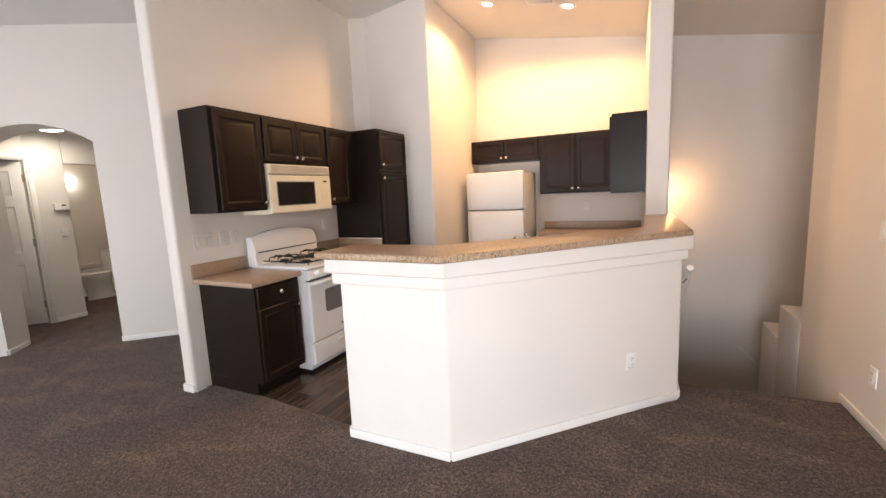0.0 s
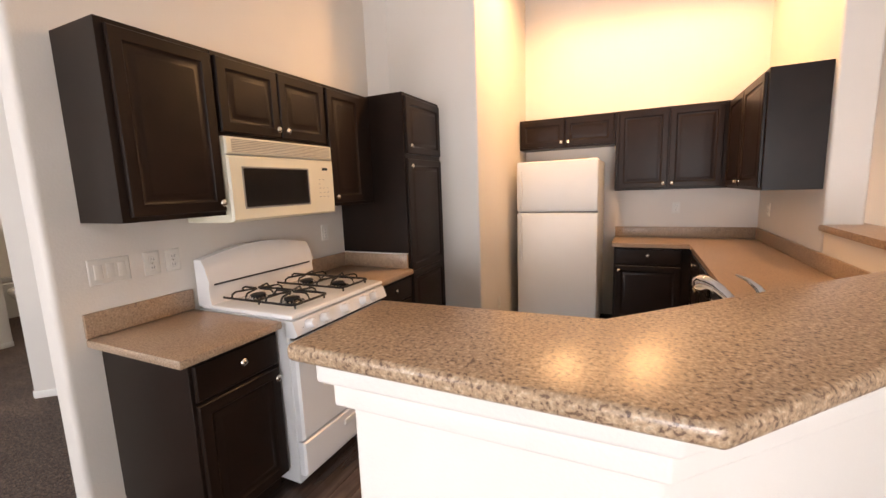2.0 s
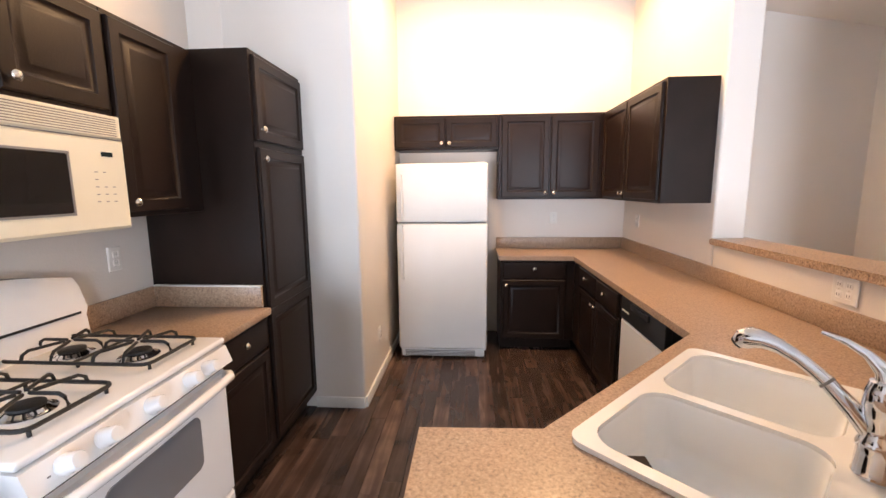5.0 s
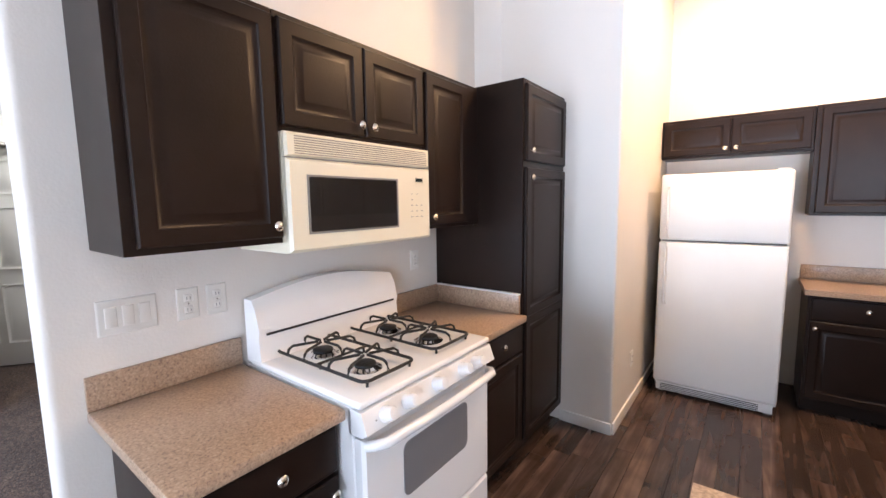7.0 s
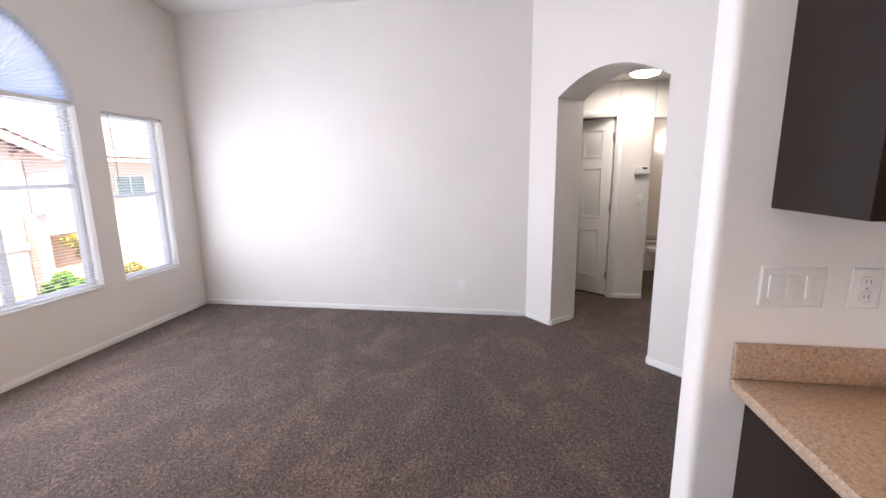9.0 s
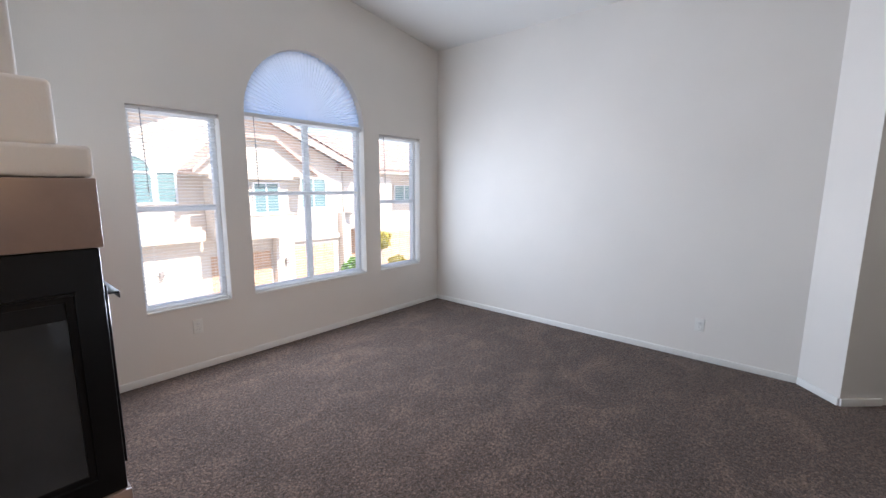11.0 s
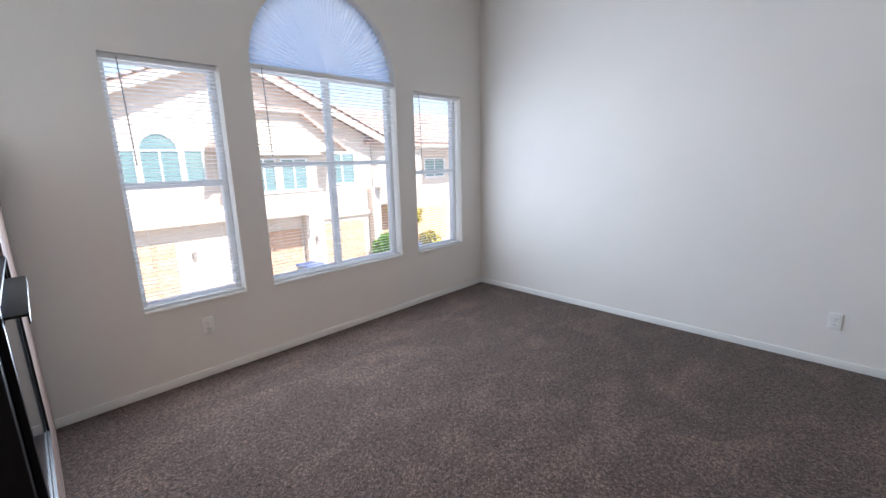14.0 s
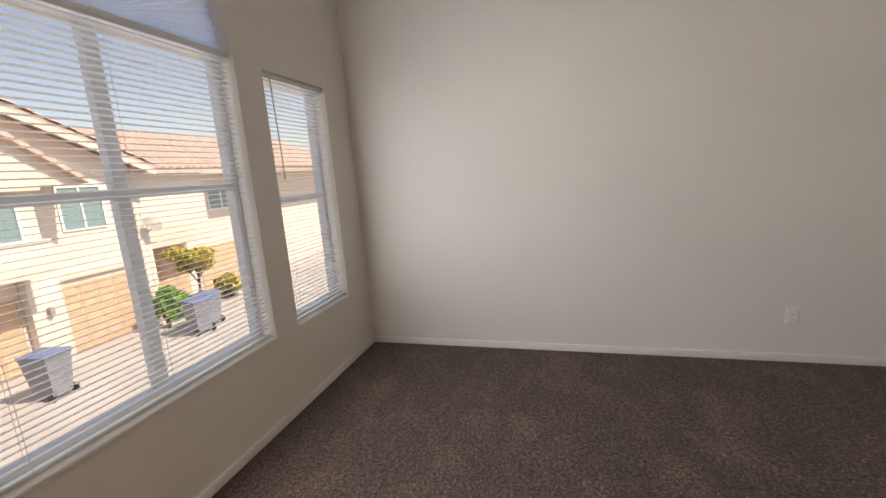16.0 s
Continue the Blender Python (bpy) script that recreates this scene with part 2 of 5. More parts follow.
def fabric():
    m = bpy.data.materials.new("pleated_fabric")
    m.use_nodes = True
    nt = m.node_tree
    out = nt.nodes["Material Output"]
    tl, df, mx = (nt.nodes.new(k) for k in ("ShaderNodeBsdfTranslucent", "ShaderNodeBsdfDiffuse", "ShaderNodeMixShader"))
    tl.inputs[0].default_value = (0.72, 0.84, 1.0, 1)
    df.inputs[0].default_value = (0.78, 0.78, 0.80, 1)
    mx.inputs[0].default_value = 0.1
    nt.links.new(tl.outputs[0], mx.inputs[1])
    nt.links.new(df.outputs[0], mx.inputs[2])
    nt.links.new(mx.outputs[0], out.inputs[0])
    return m


def translucent(name, color, back, share):
    m = mat(name, color, 0.35, vary=0.02, scale=9)
    nt = m.node_tree
    tl, mx = nt.nodes.new("ShaderNodeBsdfTranslucent"), nt.nodes.new("ShaderNodeMixShader")
    tl.inputs[0].default_value = (*back, 1)
    mx.inputs[0].default_value = share
    nt.links.new(nt.nodes["Principled BSDF"].outputs[0], mx.inputs[1])
    nt.links.new(tl.outputs[0], mx.inputs[2])
    nt.links.new(mx.outputs[0], nt.nodes["Material Output"].inputs[0])
    return m


M_BLIND = translucent("blind_vinyl", (0.80, 0.80, 0.79), (0.86, 0.88, 0.90), 0.06)
M_CARPET, M_PLANK, M_GLASS, M_FABRIC = carpet(), plank_material(), glass("window_glass"), fabric()
M_LAM, M_LAM2 = laminate("laminate_bar", 0.0), laminate("laminate_worktop", 0.48)


# ---- mesh helpers ----
def bevel(bm, edges, w, seg=2):
    bmesh.ops.bevel(bm, geom=list(edges), offset=w, segments=seg, affect="EDGES", profile=0.5)


def bx(bm, x0, x1, y0, y1, z0, z1, b=0.0, seg=2):
    v = [bm.verts.new((x, y, z)) for z in (z0, z1) for y in (y0, y1) for x in (x0, x1)]
    f = [bm.faces.new([v[i] for i in q]) for q in ((0, 2, 3, 1), (4, 5, 7, 6), (0, 1, 5, 4), (2, 6, 7, 3), (0, 4, 6, 2), (1, 3, 7, 5))]
    if b:
        bevel(bm, {e for g in f for e in g.edges}, b, seg)


def box(*a, **k):
    bm = bmesh.new()
    bx(bm, *a, **k)
    return bm


def prism(bm, pts, z0, z1, b=0.0, seg=2, vertical_only=False):
    lo = [bm.verts.new((x, y, z0)) for x, y in pts]
    hi = [bm.verts.new((x, y, z1)) for x, y in pts]
    n = len(pts)
    f = [bm.faces.new(lo[::-1]), bm.faces.new(hi)] + [bm.faces.new((lo[i], lo[(i + 1) % n], hi[(i + 1) % n], hi[i])) for i in range(n)]
    if b:
        e = {e for g in f for e in g.edges}
        if vertical_only:
            e = {k for k in e if abs(k.verts[0].co.z - k.verts[1].co.z) > 1e-4}
        bevel(bm, e, b, seg)


def rings(bm, x0, x1, z0, z1, y, steps, cap=True):
    """A panel facing -y: nested rectangles with their inset and depth (positive: towards the front)."""
    prev = None
    for inset, d in steps:
        r = [bm.verts.new(c) for c in ((x0 + inset, y - d, z0 + inset), (x1 - inset, y - d, z0 + inset), (x1 - inset, y - d, z1 - inset), (x0 + inset, y - d, z1 - inset))]
        if prev:
            for i in range(4):
                bm.faces.new((prev[i], prev[(i + 1) % 4], r[(i + 1) % 4], r[i]))
        prev = r
    if cap:
        bm.faces.new(prev)


def lathe(bm, prof, m=Matrix(), n=20, caps=True):
    loops = []
    for r, z in prof:
        loops.append([bm.verts.new(m @ Vector((r * math.cos(2 * math.pi * i / n), r * math.sin(2 * math.pi * i / n), z))) for i in range(n)])
    for a, b in zip(loops, loops[1:]):
        for i in range(n):
            bm.faces.new((a[i], a[(i + 1) % n], b[(i + 1) % n], b[i]))
    if caps:
        bm.faces.new(loops[0][::-1])
        bm.faces.new(loops[-1])


def tube(bm, pts, r, n=8, radii=None):
    pts = [Vector(p) for p in pts]
    loops = []
    for i, p in enumerate(pts):
        d = (pts[min(i + 1, len(pts) - 1)] - pts[max(i - 1, 0)]).normalized()
        up = Vector((0, 0, 1)) if abs(d.z) < 0.9 else Vector((0, 1, 0))
        s = d.cross(up).normalized()
        u = s.cross(d)
        q = radii[i] if radii else r
        loops.append([bm.verts.new(p + q * (math.cos(2 * math.pi * k / n) * s + math.sin(2 * math.pi * k / n) * u)) for k in range(n)])
    for a, b in zip(loops, loops[1:]):
        for i in range(n):
            bm.faces.new((a[i], a[(i + 1) % n], b[(i + 1) % n], b[i]))
    bm.faces.new(loops[0][::-1])
    bm.faces.new(loops[-1])


def pane_y(bm, pts, y0, y1):
    """A flat plate of any outline, standing upright between y0 and y1."""
    a = [bm.verts.new((x, y0, z)) for x, z in pts]
    b = [bm.verts.new((x, y1, z)) for x, z in pts]
    bm.faces.new(a)
    bm.faces.new(b[::-1])
    for i in range(len(a)):
        bm.faces.new((a[i], b[i], b[(i + 1) % len(a)], a[(i + 1) % len(a)]))


def finish(bm, name, material, smooth=True):
    bmesh.ops.recalc_face_normals(bm, faces=bm.faces)
    me = bpy.data.meshes.new(name)
    bm.to_mesh(me)
    bm.free()
    me.materials.append(material)
    if smooth and len(me.polygons):
        me.shade_smooth()
        me.set_sharp_from_angle(angle=radians(38))
    return me


def part(name, bm, material, parent, label="", kind="", smooth=True):
    ob = new(name, finish(bm, name, material, smooth))
    ob.parent = parent
    return tagged(ob, label=label, kind=kind)


def thing(name, m, label, category, group=""):
    ob = new(name)
    ob.empty_display_size = 0.1
    ob.matrix_world = m
    return tagged(ob, label=label, category=category, group=group)


def solid(name, bm, material, label="", smooth=True):
    ob = new(name, finish(bm, name, material, smooth))
    return tagged(ob, label=label, kind="structure")


def rounded_rect(x0, x1, y0, y1, r, n=5):
    out = []
    for cx, cy, a in ((x1 - r, y1 - r, 0), (x0 + r, y1 - r, 90), (x0 + r, y0 + r, 180), (x1 - r, y0 + r, 270)):
        for i in range(n + 1):
            t = radians(a + 90 * i / n)
            out.append((cx + r * math.cos(t), cy + r * math.sin(t)))
    return out


def plate_with_holes(bm, outer, holes, z0, z1):
    """A slab of any outline with holes through it."""
    edges = []
    for loop in (outer, *holes):
        v = [bm.verts.new((x, y, z1)) for x, y in loop]
        edges += [bm.edges.new((v[i], v[(i + 1) % len(v)])) for i in range(len(v))]
    top = [g for g in bmesh.ops.triangle_fill(bm, use_beauty=True, use_dissolve=False, edges=edges)["geom"] if isinstance(g, bmesh.types.BMFace)]
    low = bmesh.ops.duplicate(bm, geom=top)
    lv = [g for g in low["geom"] if isinstance(g, bmesh.types.BMVert)]
    for v in lv:
        v.co.z = z0
    table = {}
    for v in lv:
        table[(round(v.co.x, 5), round(v.co.y, 5))] = v
    for e in edges:
        a, b = e.verts
        bm.faces.new((a, b, table[(round(b.co.x, 5), round(b.co.y, 5))], table[(round(a.co.x, 5), round(a.co.y, 5))]))


def arch_wall(bm, m, u0, u1, a0, a1, spring, rise, base, thick, top, sill=None, n=24, power=1):
    """A wall from u0 to u1 along local x, thick along +y, with an arched opening a0..a1; top is a function of the place along it."""
    def put(u, y, z):
        return bm.verts.new(m @ Vector((u, y, z)))

    def column(ua, za, zta, ub, zb, ztb):
        f = [put(ua, 0, za), put(ub, 0, zb), put(ub, 0, ztb), put(ua, 0, zta)]
        k = [put(ua, thick, za), put(ub, thick, zb), put(ub, thick, ztb), put(ua, thick, zta)]
        bm.faces.new(f)
        bm.faces.new(k[::-1])
        bm.faces.new((f[0], k[0], k[1], f[1]))
        bm.faces.new((f[3], f[2], k[2], k[3]))
        return f, k
    for ua, ub in ((u0, a0), (a1, u1)):
        f, k = column(ua, base, top(ua), ub, base, top(ub))
        bm.faces.new((f[0], f[3], k[3], k[0]))
        bm.faces.new((f[1], k[1], k[2], f[2]))
    c, h = (a0 + a1) / 2, (a1 - a0) / 2
    us = [c - h * math.cos(math.pi * i / n) for i in range(n + 1)]
    zs = [spring + rise * math.sin(math.pi * i / n) ** power for i in range(n + 1)]
    for i in range(n):
        column(us[i], zs[i], top(us[i]), us[i + 1], zs[i + 1], top(us[i + 1]))
    if sill is not None:
        column(a0, base, sill, a1, base, sill)
    bmesh.ops.remove_doubles(bm, verts=bm.verts, dist=1e-5)
    bmesh.ops.dissolve_limit(bm, angle_limit=radians(0.5), verts=bm.verts, edges=bm.edges)


# ---- floors ----
bm = bmesh.new()
prism(bm, [(LX - 0.2, LY - 0.2), (RX + 0.1, LY - 0.2), (RX + 0.1, 4.2), (0.955, 4.16), (0.955, 3.9), (-0.2, 2.86), (-0.9, 2.84), (-1.92, 2.94), (SX, 2.94), (SX - 0.125, 2.9), (SX - 0.125, 6.0), (LX - 0.2, 6.0)], -0.3, 0.0)
solid("floor_carpet", bm, M_CARPET, "brown-grey cut-pile carpet with tracked nap")
bm = bmesh.new()
prism(bm, [(-8.4, 1.6), (LX - 0.2, 1.6), (LX - 0.2, 6.0), (-8.4, 6.0)], -0.3, 0.0)
solid("floor_hall", bm, M_CARPET, "brown-grey cut-pile carpet")
floor_k = solid("floor_kitchen", box(SX - 0.1, EX + 0.1, 2.8, NY + 0.1, -0.25, -0.012), M_DARK, "dark wood-look vinyl plank floor")

# ---- walls ----
TOP = 3.9


def wall(name, pts, z0=-0.05, z1=TOP, b=0.018, label="off-white painted wall with a light orange-peel texture"):
    bm = bmesh.new()
    prism(bm, pts, z0, z1, b, 3, vertical_only=True)
    return solid(name, bm, M_WALL, label)


def rect(x0, x1, y0, y1):
    return [(x0, y0), (x1, y0), (x1, y1), (x0, y1)]


wall("wall_stove", rect(SX - 0.125, SX, 2.79, 5.3), b=0.026)
wall("wall_pantry", [(SX - 0.15, 5.24), (-1.475, 5.24), (-1.475, NY + 0.01), (SX - 0.15, NY + 0.01)])
wall("wall_kitchen_north", rect(SX - 0.15, 3.1, NY, NY + 0.15), z0=-3.2, b=0)
wall("wall_kitchen_east", rect(EX, 0.955, 5.31, NY + 0.02), z0=-3.2)
wall("wall_living_east", rect(RX, RX + 0.15, LY - 0.1, 5.03), z0=-3.2, b=0.018)
wall("wall_stairs_east", rect(2.95, 3.1, 4.9, NY + 0.1), z0=-3.2, b=0)
wall("wall_stairs_south", rect(RX + 0.151, 3.1, 4.9, 5.026), z0=-3.2, b=0)
wall("wall_stairs_inner", rect(0.80, 0.955, 4.2, NY + 0.02), z0=-3.2, z1=-0.06, b=0)
wall("wall_stairs_landing", rect(0.955, RX + 0.15, 4.05, 4.17), z0=-3.2, z1=-0.31, b=0)
for n, (y0, y1, z) in enumerate([(5.031, 5.56, 0.288), (5.561, 6.08, -0.036)]):
    wall("ledge", rect(RX, 2.949, y0, y1), z0=-3.2, z1=z, label="stepped plaster ledge beside the stairwell")
wall("wall_west", rect(LX - 0.15, LX, LY - 0.1, 2.44), b=0)
wall("wall_north_closing", rect(-8.5, SX - 0.1, 5.9, 6.05), b=0)

# window wall, with one arched and two plain openings, and an unseen one added for light
WIN = [(-2.75, -2.137, 0.532, 2.052), (-4.21, -2.952, 0.532, 2.10), (-5.07, -4.42, 0.522, 2.06)]
bm = bmesh.new()
mw = Matrix.Translation((0, LY, 0)) @ Matrix.Diagonal((1, -1, 1, 1))
arch_wall(bm, mw, WIN[2][1], WIN[0][0], WIN[1][0], WIN[1][1], 2.10, 0.625, -0.05, 0.16, lambda u: TOP, sill=WIN[1][2])
for x0, x1 in ((LX - 0.15, WIN[2][0]), (WIN[0][1], 0.10), (1.75, RX + 0.15)):
    bx(bm, x0, x1, LY - 0.16, LY, -0.05, TOP)
for x0, x1, z0, z1 in (WIN[0], WIN[2], (0.10, 1.75, 0.03, 2.08)):
    bx(bm, x0, x1, LY - 0.16, LY, -0.05, z0)
    bx(bm, x0, x1, LY - 0.16, LY, z1, TOP)
solid("wall_window", bm, M_WALL, "off-white painted window wall")

# diagonal wall with the arch to the hall
P0, P1 = Vector((-5.40, 2.425)), Vector((-2.5, 5.05))
D = (P1 - P0).normalized()
LEN = (P1 - P0).length
ang = math.atan2(D.y, D.x)
md = Matrix.Translation((P0.x, P0.y, 0)) @ Matrix.Rotation(ang, 4, "Z")
A0, A1 = 0.335, 1.335
bm = bmesh.new()
arch_wall(bm, md, -0.2, LEN + 0.3, A0, A1, 2.14, 0.175, -0.05, 0.355, lambda u: TOP, power=2)
solid("wall_arch", bm, M_WALL, "off-white diagonal wall with a low arched opening")

# hall and bathroom
HX = -6.17
wall("wall_hall_west", rect(HX - 0.12, HX, 3.42, 3.80), z1=2.6, b=0.012)
wall("wall_hall_west", rect(HX - 0.12, HX, 1.5, 2.62), z1=2.6, b=0.012)
wall("wall_hall_head", rect(HX - 0.12, HX, 2.62, 3.42), z0=2.10, z1=2.6, b=0)
wall("wall_bath_head", rect(HX - 0.12, HX, 3.80, 4.60), z0=2.06, z1=2.6, b=0)
wall("wall_hall_west", rect(HX - 0.12, HX, 4.60, 6.0), z1=2.6, b=0.012)
wall("wall_hall_south", rect(-8.5, LX - 0.14, 1.45, 1.6), z1=2.6, b=0)
wall("wall_far_west", rect(-8.5, -8.35, 1.6, 6.0), z1=2.6, b=0)
wall("wall_bath_south", rect(-8.4, HX - 0.125, 3.62, 3.74), z1=2.6, b=0)
bm = bmesh.new()
bx(bm, -8.5, LX - 0.15, 1.45, 6.05, 2.45, 2.6)
prism(bm, [(LX - 0.149, 2.9), (-3.1, 5.0), (-3.1, 5.9), (LX - 0.149, 5.9)], 2.45, 2.6)
solid("ceiling_hall", bm, M_CEIL, "flat white hall ceiling")

# sloping ceilings
bm = bmesh.new()
for xa, xb in ((LX - 0.3, -1.5), (-1.5, 3.2)):
    za = 3.15 + 0.128 * (xa + 5.41) if xb < 0 else 3.65
    zb = 3.65 if xb < 0 else 3.65 - 0.17 * (xb + 1.5)
    v = [bm.verts.new(c) for c in ((xa, LY - 0.3, za), (xb, LY - 0.3, zb), (xb, NY + 0.2, zb), (xa, NY + 0.2, za))]
    w = [bm.verts.new(p.co + Vector((0, 0, 0.4))) for p in v]
    bm.faces.new(v)
    bm.faces.new(w[::-1])
    for i in range(4):
        bm.faces.new((v[i], w[i], w[(i + 1) % 4], v[(i + 1) % 4]))
solid("ceiling", bm, M_CEIL, "sloping off-white textured ceiling", smooth=False)


# ---- baseboards ----
def base(name, pts, h=0.054, t=0.014):
    """A baseboard along a line of points; the room lies to its left."""
    bm = bmesh.new()
    for (xa, ya), (xb, yb) in zip(pts, pts[1:]):
        d = Vector((xb - xa, yb - ya)).normalized()
        n = Vector((-d.y, d.x)) * t
        e = d * 0.002
        prism(bm, [(xa + e.x, ya + e.y), (xb - e.x, yb - e.y), (xb - e.x + n.x, yb - e.y + n.y), (xa + e.x + n.x, ya + e.y + n.y)], -0.01, h, 0.004, 2)
    return solid(name, bm, M_TRIM, "painted white baseboard")


def dp(u, v=0.0):
    p = md @ Vector((u, v, 0))
    return (p.x, p.y)


base("baseboard", [(LX, 2.42), (LX, LY), (RX, LY), (RX, 4.24)])
base("baseboard", [dp(A0, 0.3), dp(A0, 0.0), (LX + 0.004, 2.43)])
base("baseboard", [dp(LEN - 0.1), dp(A1), dp(A1, 0.35)])
base("baseboard", [(HX, 3.80), (HX, 3.42)])
base("baseboard", [(SX, 2.88), (SX, 2.79), (SX - 0.125, 2.79), (SX - 0.125, 5.0)])
base("baseboard", [(-1.475, NY), (-1.475, 5.24), (-1.82, 5.24)], h=0.075)

# ---- half wall and bar ----
HW = [(-0.905, 2.755), (-0.23, 2.755), (0.955, 3.94), (0.955, 5.31), (0.765, 5.31), (0.765, 4.026), (-0.31, 2.951), (-0.905, 2.951)]
bm = bmesh.new()
prism(bm, HW, -0.05, 1.128, 0.016, 3, vertical_only=True)
half = solid("half_wall", bm, M_WALL, "white painted half wall round the kitchen bar")


def outline(t, off=0.0):
    return [(-0.905 - t, 2.951 + 0.0), (-0.905 - t, 2.755 - t), (-0.23 + 0.41 * t, 2.755 - t), (0.955 + t, 3.94 - 0.41 * t), (0.955 + t, 5.3)]


def band(name, t, z0, z1, b):
    bm = bmesh.new()
    o, i = outline(t), outline(-0.002)
    prism(bm, o + i[::-1], z0, z1, b, 3)
    return solid(name, bm, M_WALL, "stepped white plaster moulding under the bar top")


band("bar_moulding", 0.030, 0.965, 1.03, 0.008)
band("bar_moulding", 0.058, 1.032, 1.127, 0.012)
base("baseboard", [(0.955, 4.10), (0.955, 3.94), (-0.23, 2.755), (-0.905, 2.755), (-0.905, 2.93)])

BAR = [(-0.945, 2.60), (-0.168, 2.585), (1.005, 3.86), (1.005, 5.50), (0.957, 5.50), (0.957, 5.308), (0.735, 5.308), (0.735, 4.035), (-0.335, 2.968), (-0.945, 2.968)]
bar = thing("bar_top", Matrix(), "tan speckled laminate bar top on the half wall", "countertop")
bm = bmesh.new()
prism(bm, BAR, 1.129, 1.168, 0.013, 3)
part("slab", bm, M_LAM, bar)

# ---- ceiling fittings ----
def downlight(x, y, on):
    z = ceil_z(x)
    tilt = -math.atan(0.17)
    t = thing("recessed_light", Matrix.Translation((x, y, z)) @ Matrix.Rotation(-tilt if x > -1.5 else tilt, 4, "Y"), "round recessed ceiling light, lit warm", "ceiling light", "recessed kitchen lights")
    bm = bmesh.new()
    lathe(bm, [(0.055, -0.004), (0.060, -0.010), (0.088, -0.008), (0.092, 0.002)], n=28, caps=False)
    part("trim_ring", bm, M_TRIM, t)
    bm = bmesh.new()
    lathe(bm, [(0.002, -0.012), (0.030, -0.010), (0.048, -0.004), (0.056, 0.003)], n=24)
    part("lens", bm, M_LAMP, t)
    return t


for x, y in CANS:
    downlight(x, y, True)
    lamp("can_light", "SPOT", 37, WARM, look((x, y, ceil_z(x) - 0.04), (x, y, 0)), radius=0.05, cone=radians(164))
v = thing("ceiling_vent", Matrix.Translation((-0.29, 5.60, ceil_z(-0.29))) @ Matrix.Rotation(math.atan(0.17), 4, "Y"), "small grey metal ceiling air register with slats", "vent")
bm = bmesh.new()
bx(bm, -0.15, 0.15, -0.09, 0.09, -0.008, 0.006, 0.003)
part("frame", bm, M_TRIM, v)
part("backing", box(-0.125, 0.125, -0.065, 0.065, -0.0085, -0.0082), M_INK, v)
for i in range(6):
    part("slat", box(-0.12, 0.12, -0.058 + i * 0.021, -0.048 + i * 0.021, -0.014, -0.009), M_TRIM, v)


# ---- cabinets ----
DOOR = [(0.0, 0.0), (0.0, 0.014), (0.005, 0.019), (0.048, 0.019), (0.053, 0.013), (0.060, 0.010), (0.068, 0.010), (0.086, 0.0175), (0.092, 0.018)]
DRAWER = [(0.0, 0.0), (0.0, 0.012), (0.006, 0.018), (0.016, 0.019)]


def knob(parent, x, z, y):
    bm = bmesh.new()
    lathe(bm, [(0.007, 0.0), (0.006, 0.010), (0.011, 0.014), (0.0165, 0.020), (0.0165, 0.024), (0.011, 0.030), (0.004, 0.032)], Matrix.Translation((x, y, z)) @ Matrix.Rotation(radians(90), 4, "X"), 18)
    part("knob", bm, M_NICKEL, parent, "satin nickel knob")


def cab_door(parent, x0, x1, z0, z1, y, knob_at=None, double=None, name="door"):
    """Doors are built on the plane y of their cabinet's front."""
    bm = bmesh.new()
    if double:
        bx(bm, x0, x1, y - 0.002, y, z0, z1)
        rings(bm, x0, x1, z0, double - 0.0, y, DOOR)
        rings(bm, x0, x1, double, z1, y, DOOR)
    else:
        steps = DOOR if name == "door" else DRAWER
        rings(bm, x0, x1, z0, z1, y, steps)
    d = part(name, bm, M_CAB, parent)
    if knob_at:
        knob(d, knob_at[0], knob_at[1], y - 0.018)


def carcass(parent, w, d, z0, z1, toe=0.0):
    bm = bmesh.new()
    bx(bm, 0.001, w - 0.001, -d, -0.002, z0 + toe, z1, 0.0015, 1)
    if toe:
        bx(bm, 0.003, w - 0.003, -d + 0.065, -0.004, z0, z0 + toe)
    part("body", bm, M_CAB, parent)


def upper(m, w, d, z0, z1, doors, group="kitchen wall cabinets", note=""):
    t = thing("wall_cabinet", m, "dark espresso wall cabinet with raised-panel " + ("doors" if len(doors) > 1 else "door") + note, "cabinet", group)
    carcass(t, w, d, z0, z1)
    for x0, x1, k in doors:
        cab_door(t, x0, x1, z0 + 0.020, z1 - 0.022, -d - 0.001, ((x1 - 0.03) if k == "r" else (x0 + 0.03), z0 + 0.06))
    return t


def lower(m, w, d, doors, drawers, top=CT - 0.04, note=""):
    t = thing("base_cabinet", m, "dark espresso base cabinet with drawer" + note, "cabinet", "kitchen base cabinets")
    carcass(t, w, d, 0.0, top, 0.10)
    for x0, x1 in drawers:
        cab_door(t, x0, x1, top - 0.165, top - 0.015, -d - 0.001, ((x0 + x1) / 2, top - 0.075), name="drawer")
    for x0, x1, k in doors:
        z1 = top - 0.18 if drawers else top - 0.015
        cab_door(t, x0, x1, 0.115, z1, -d - 0.001, ((x1 - 0.03) if k == "r" else (x0 + 0.03), z1 - 0.045))
    return t


def at(x, y, deg, z=0.0):
    return Matrix.Translation((x, y, z)) @ Matrix.Rotation(radians(deg), 4, "Z")


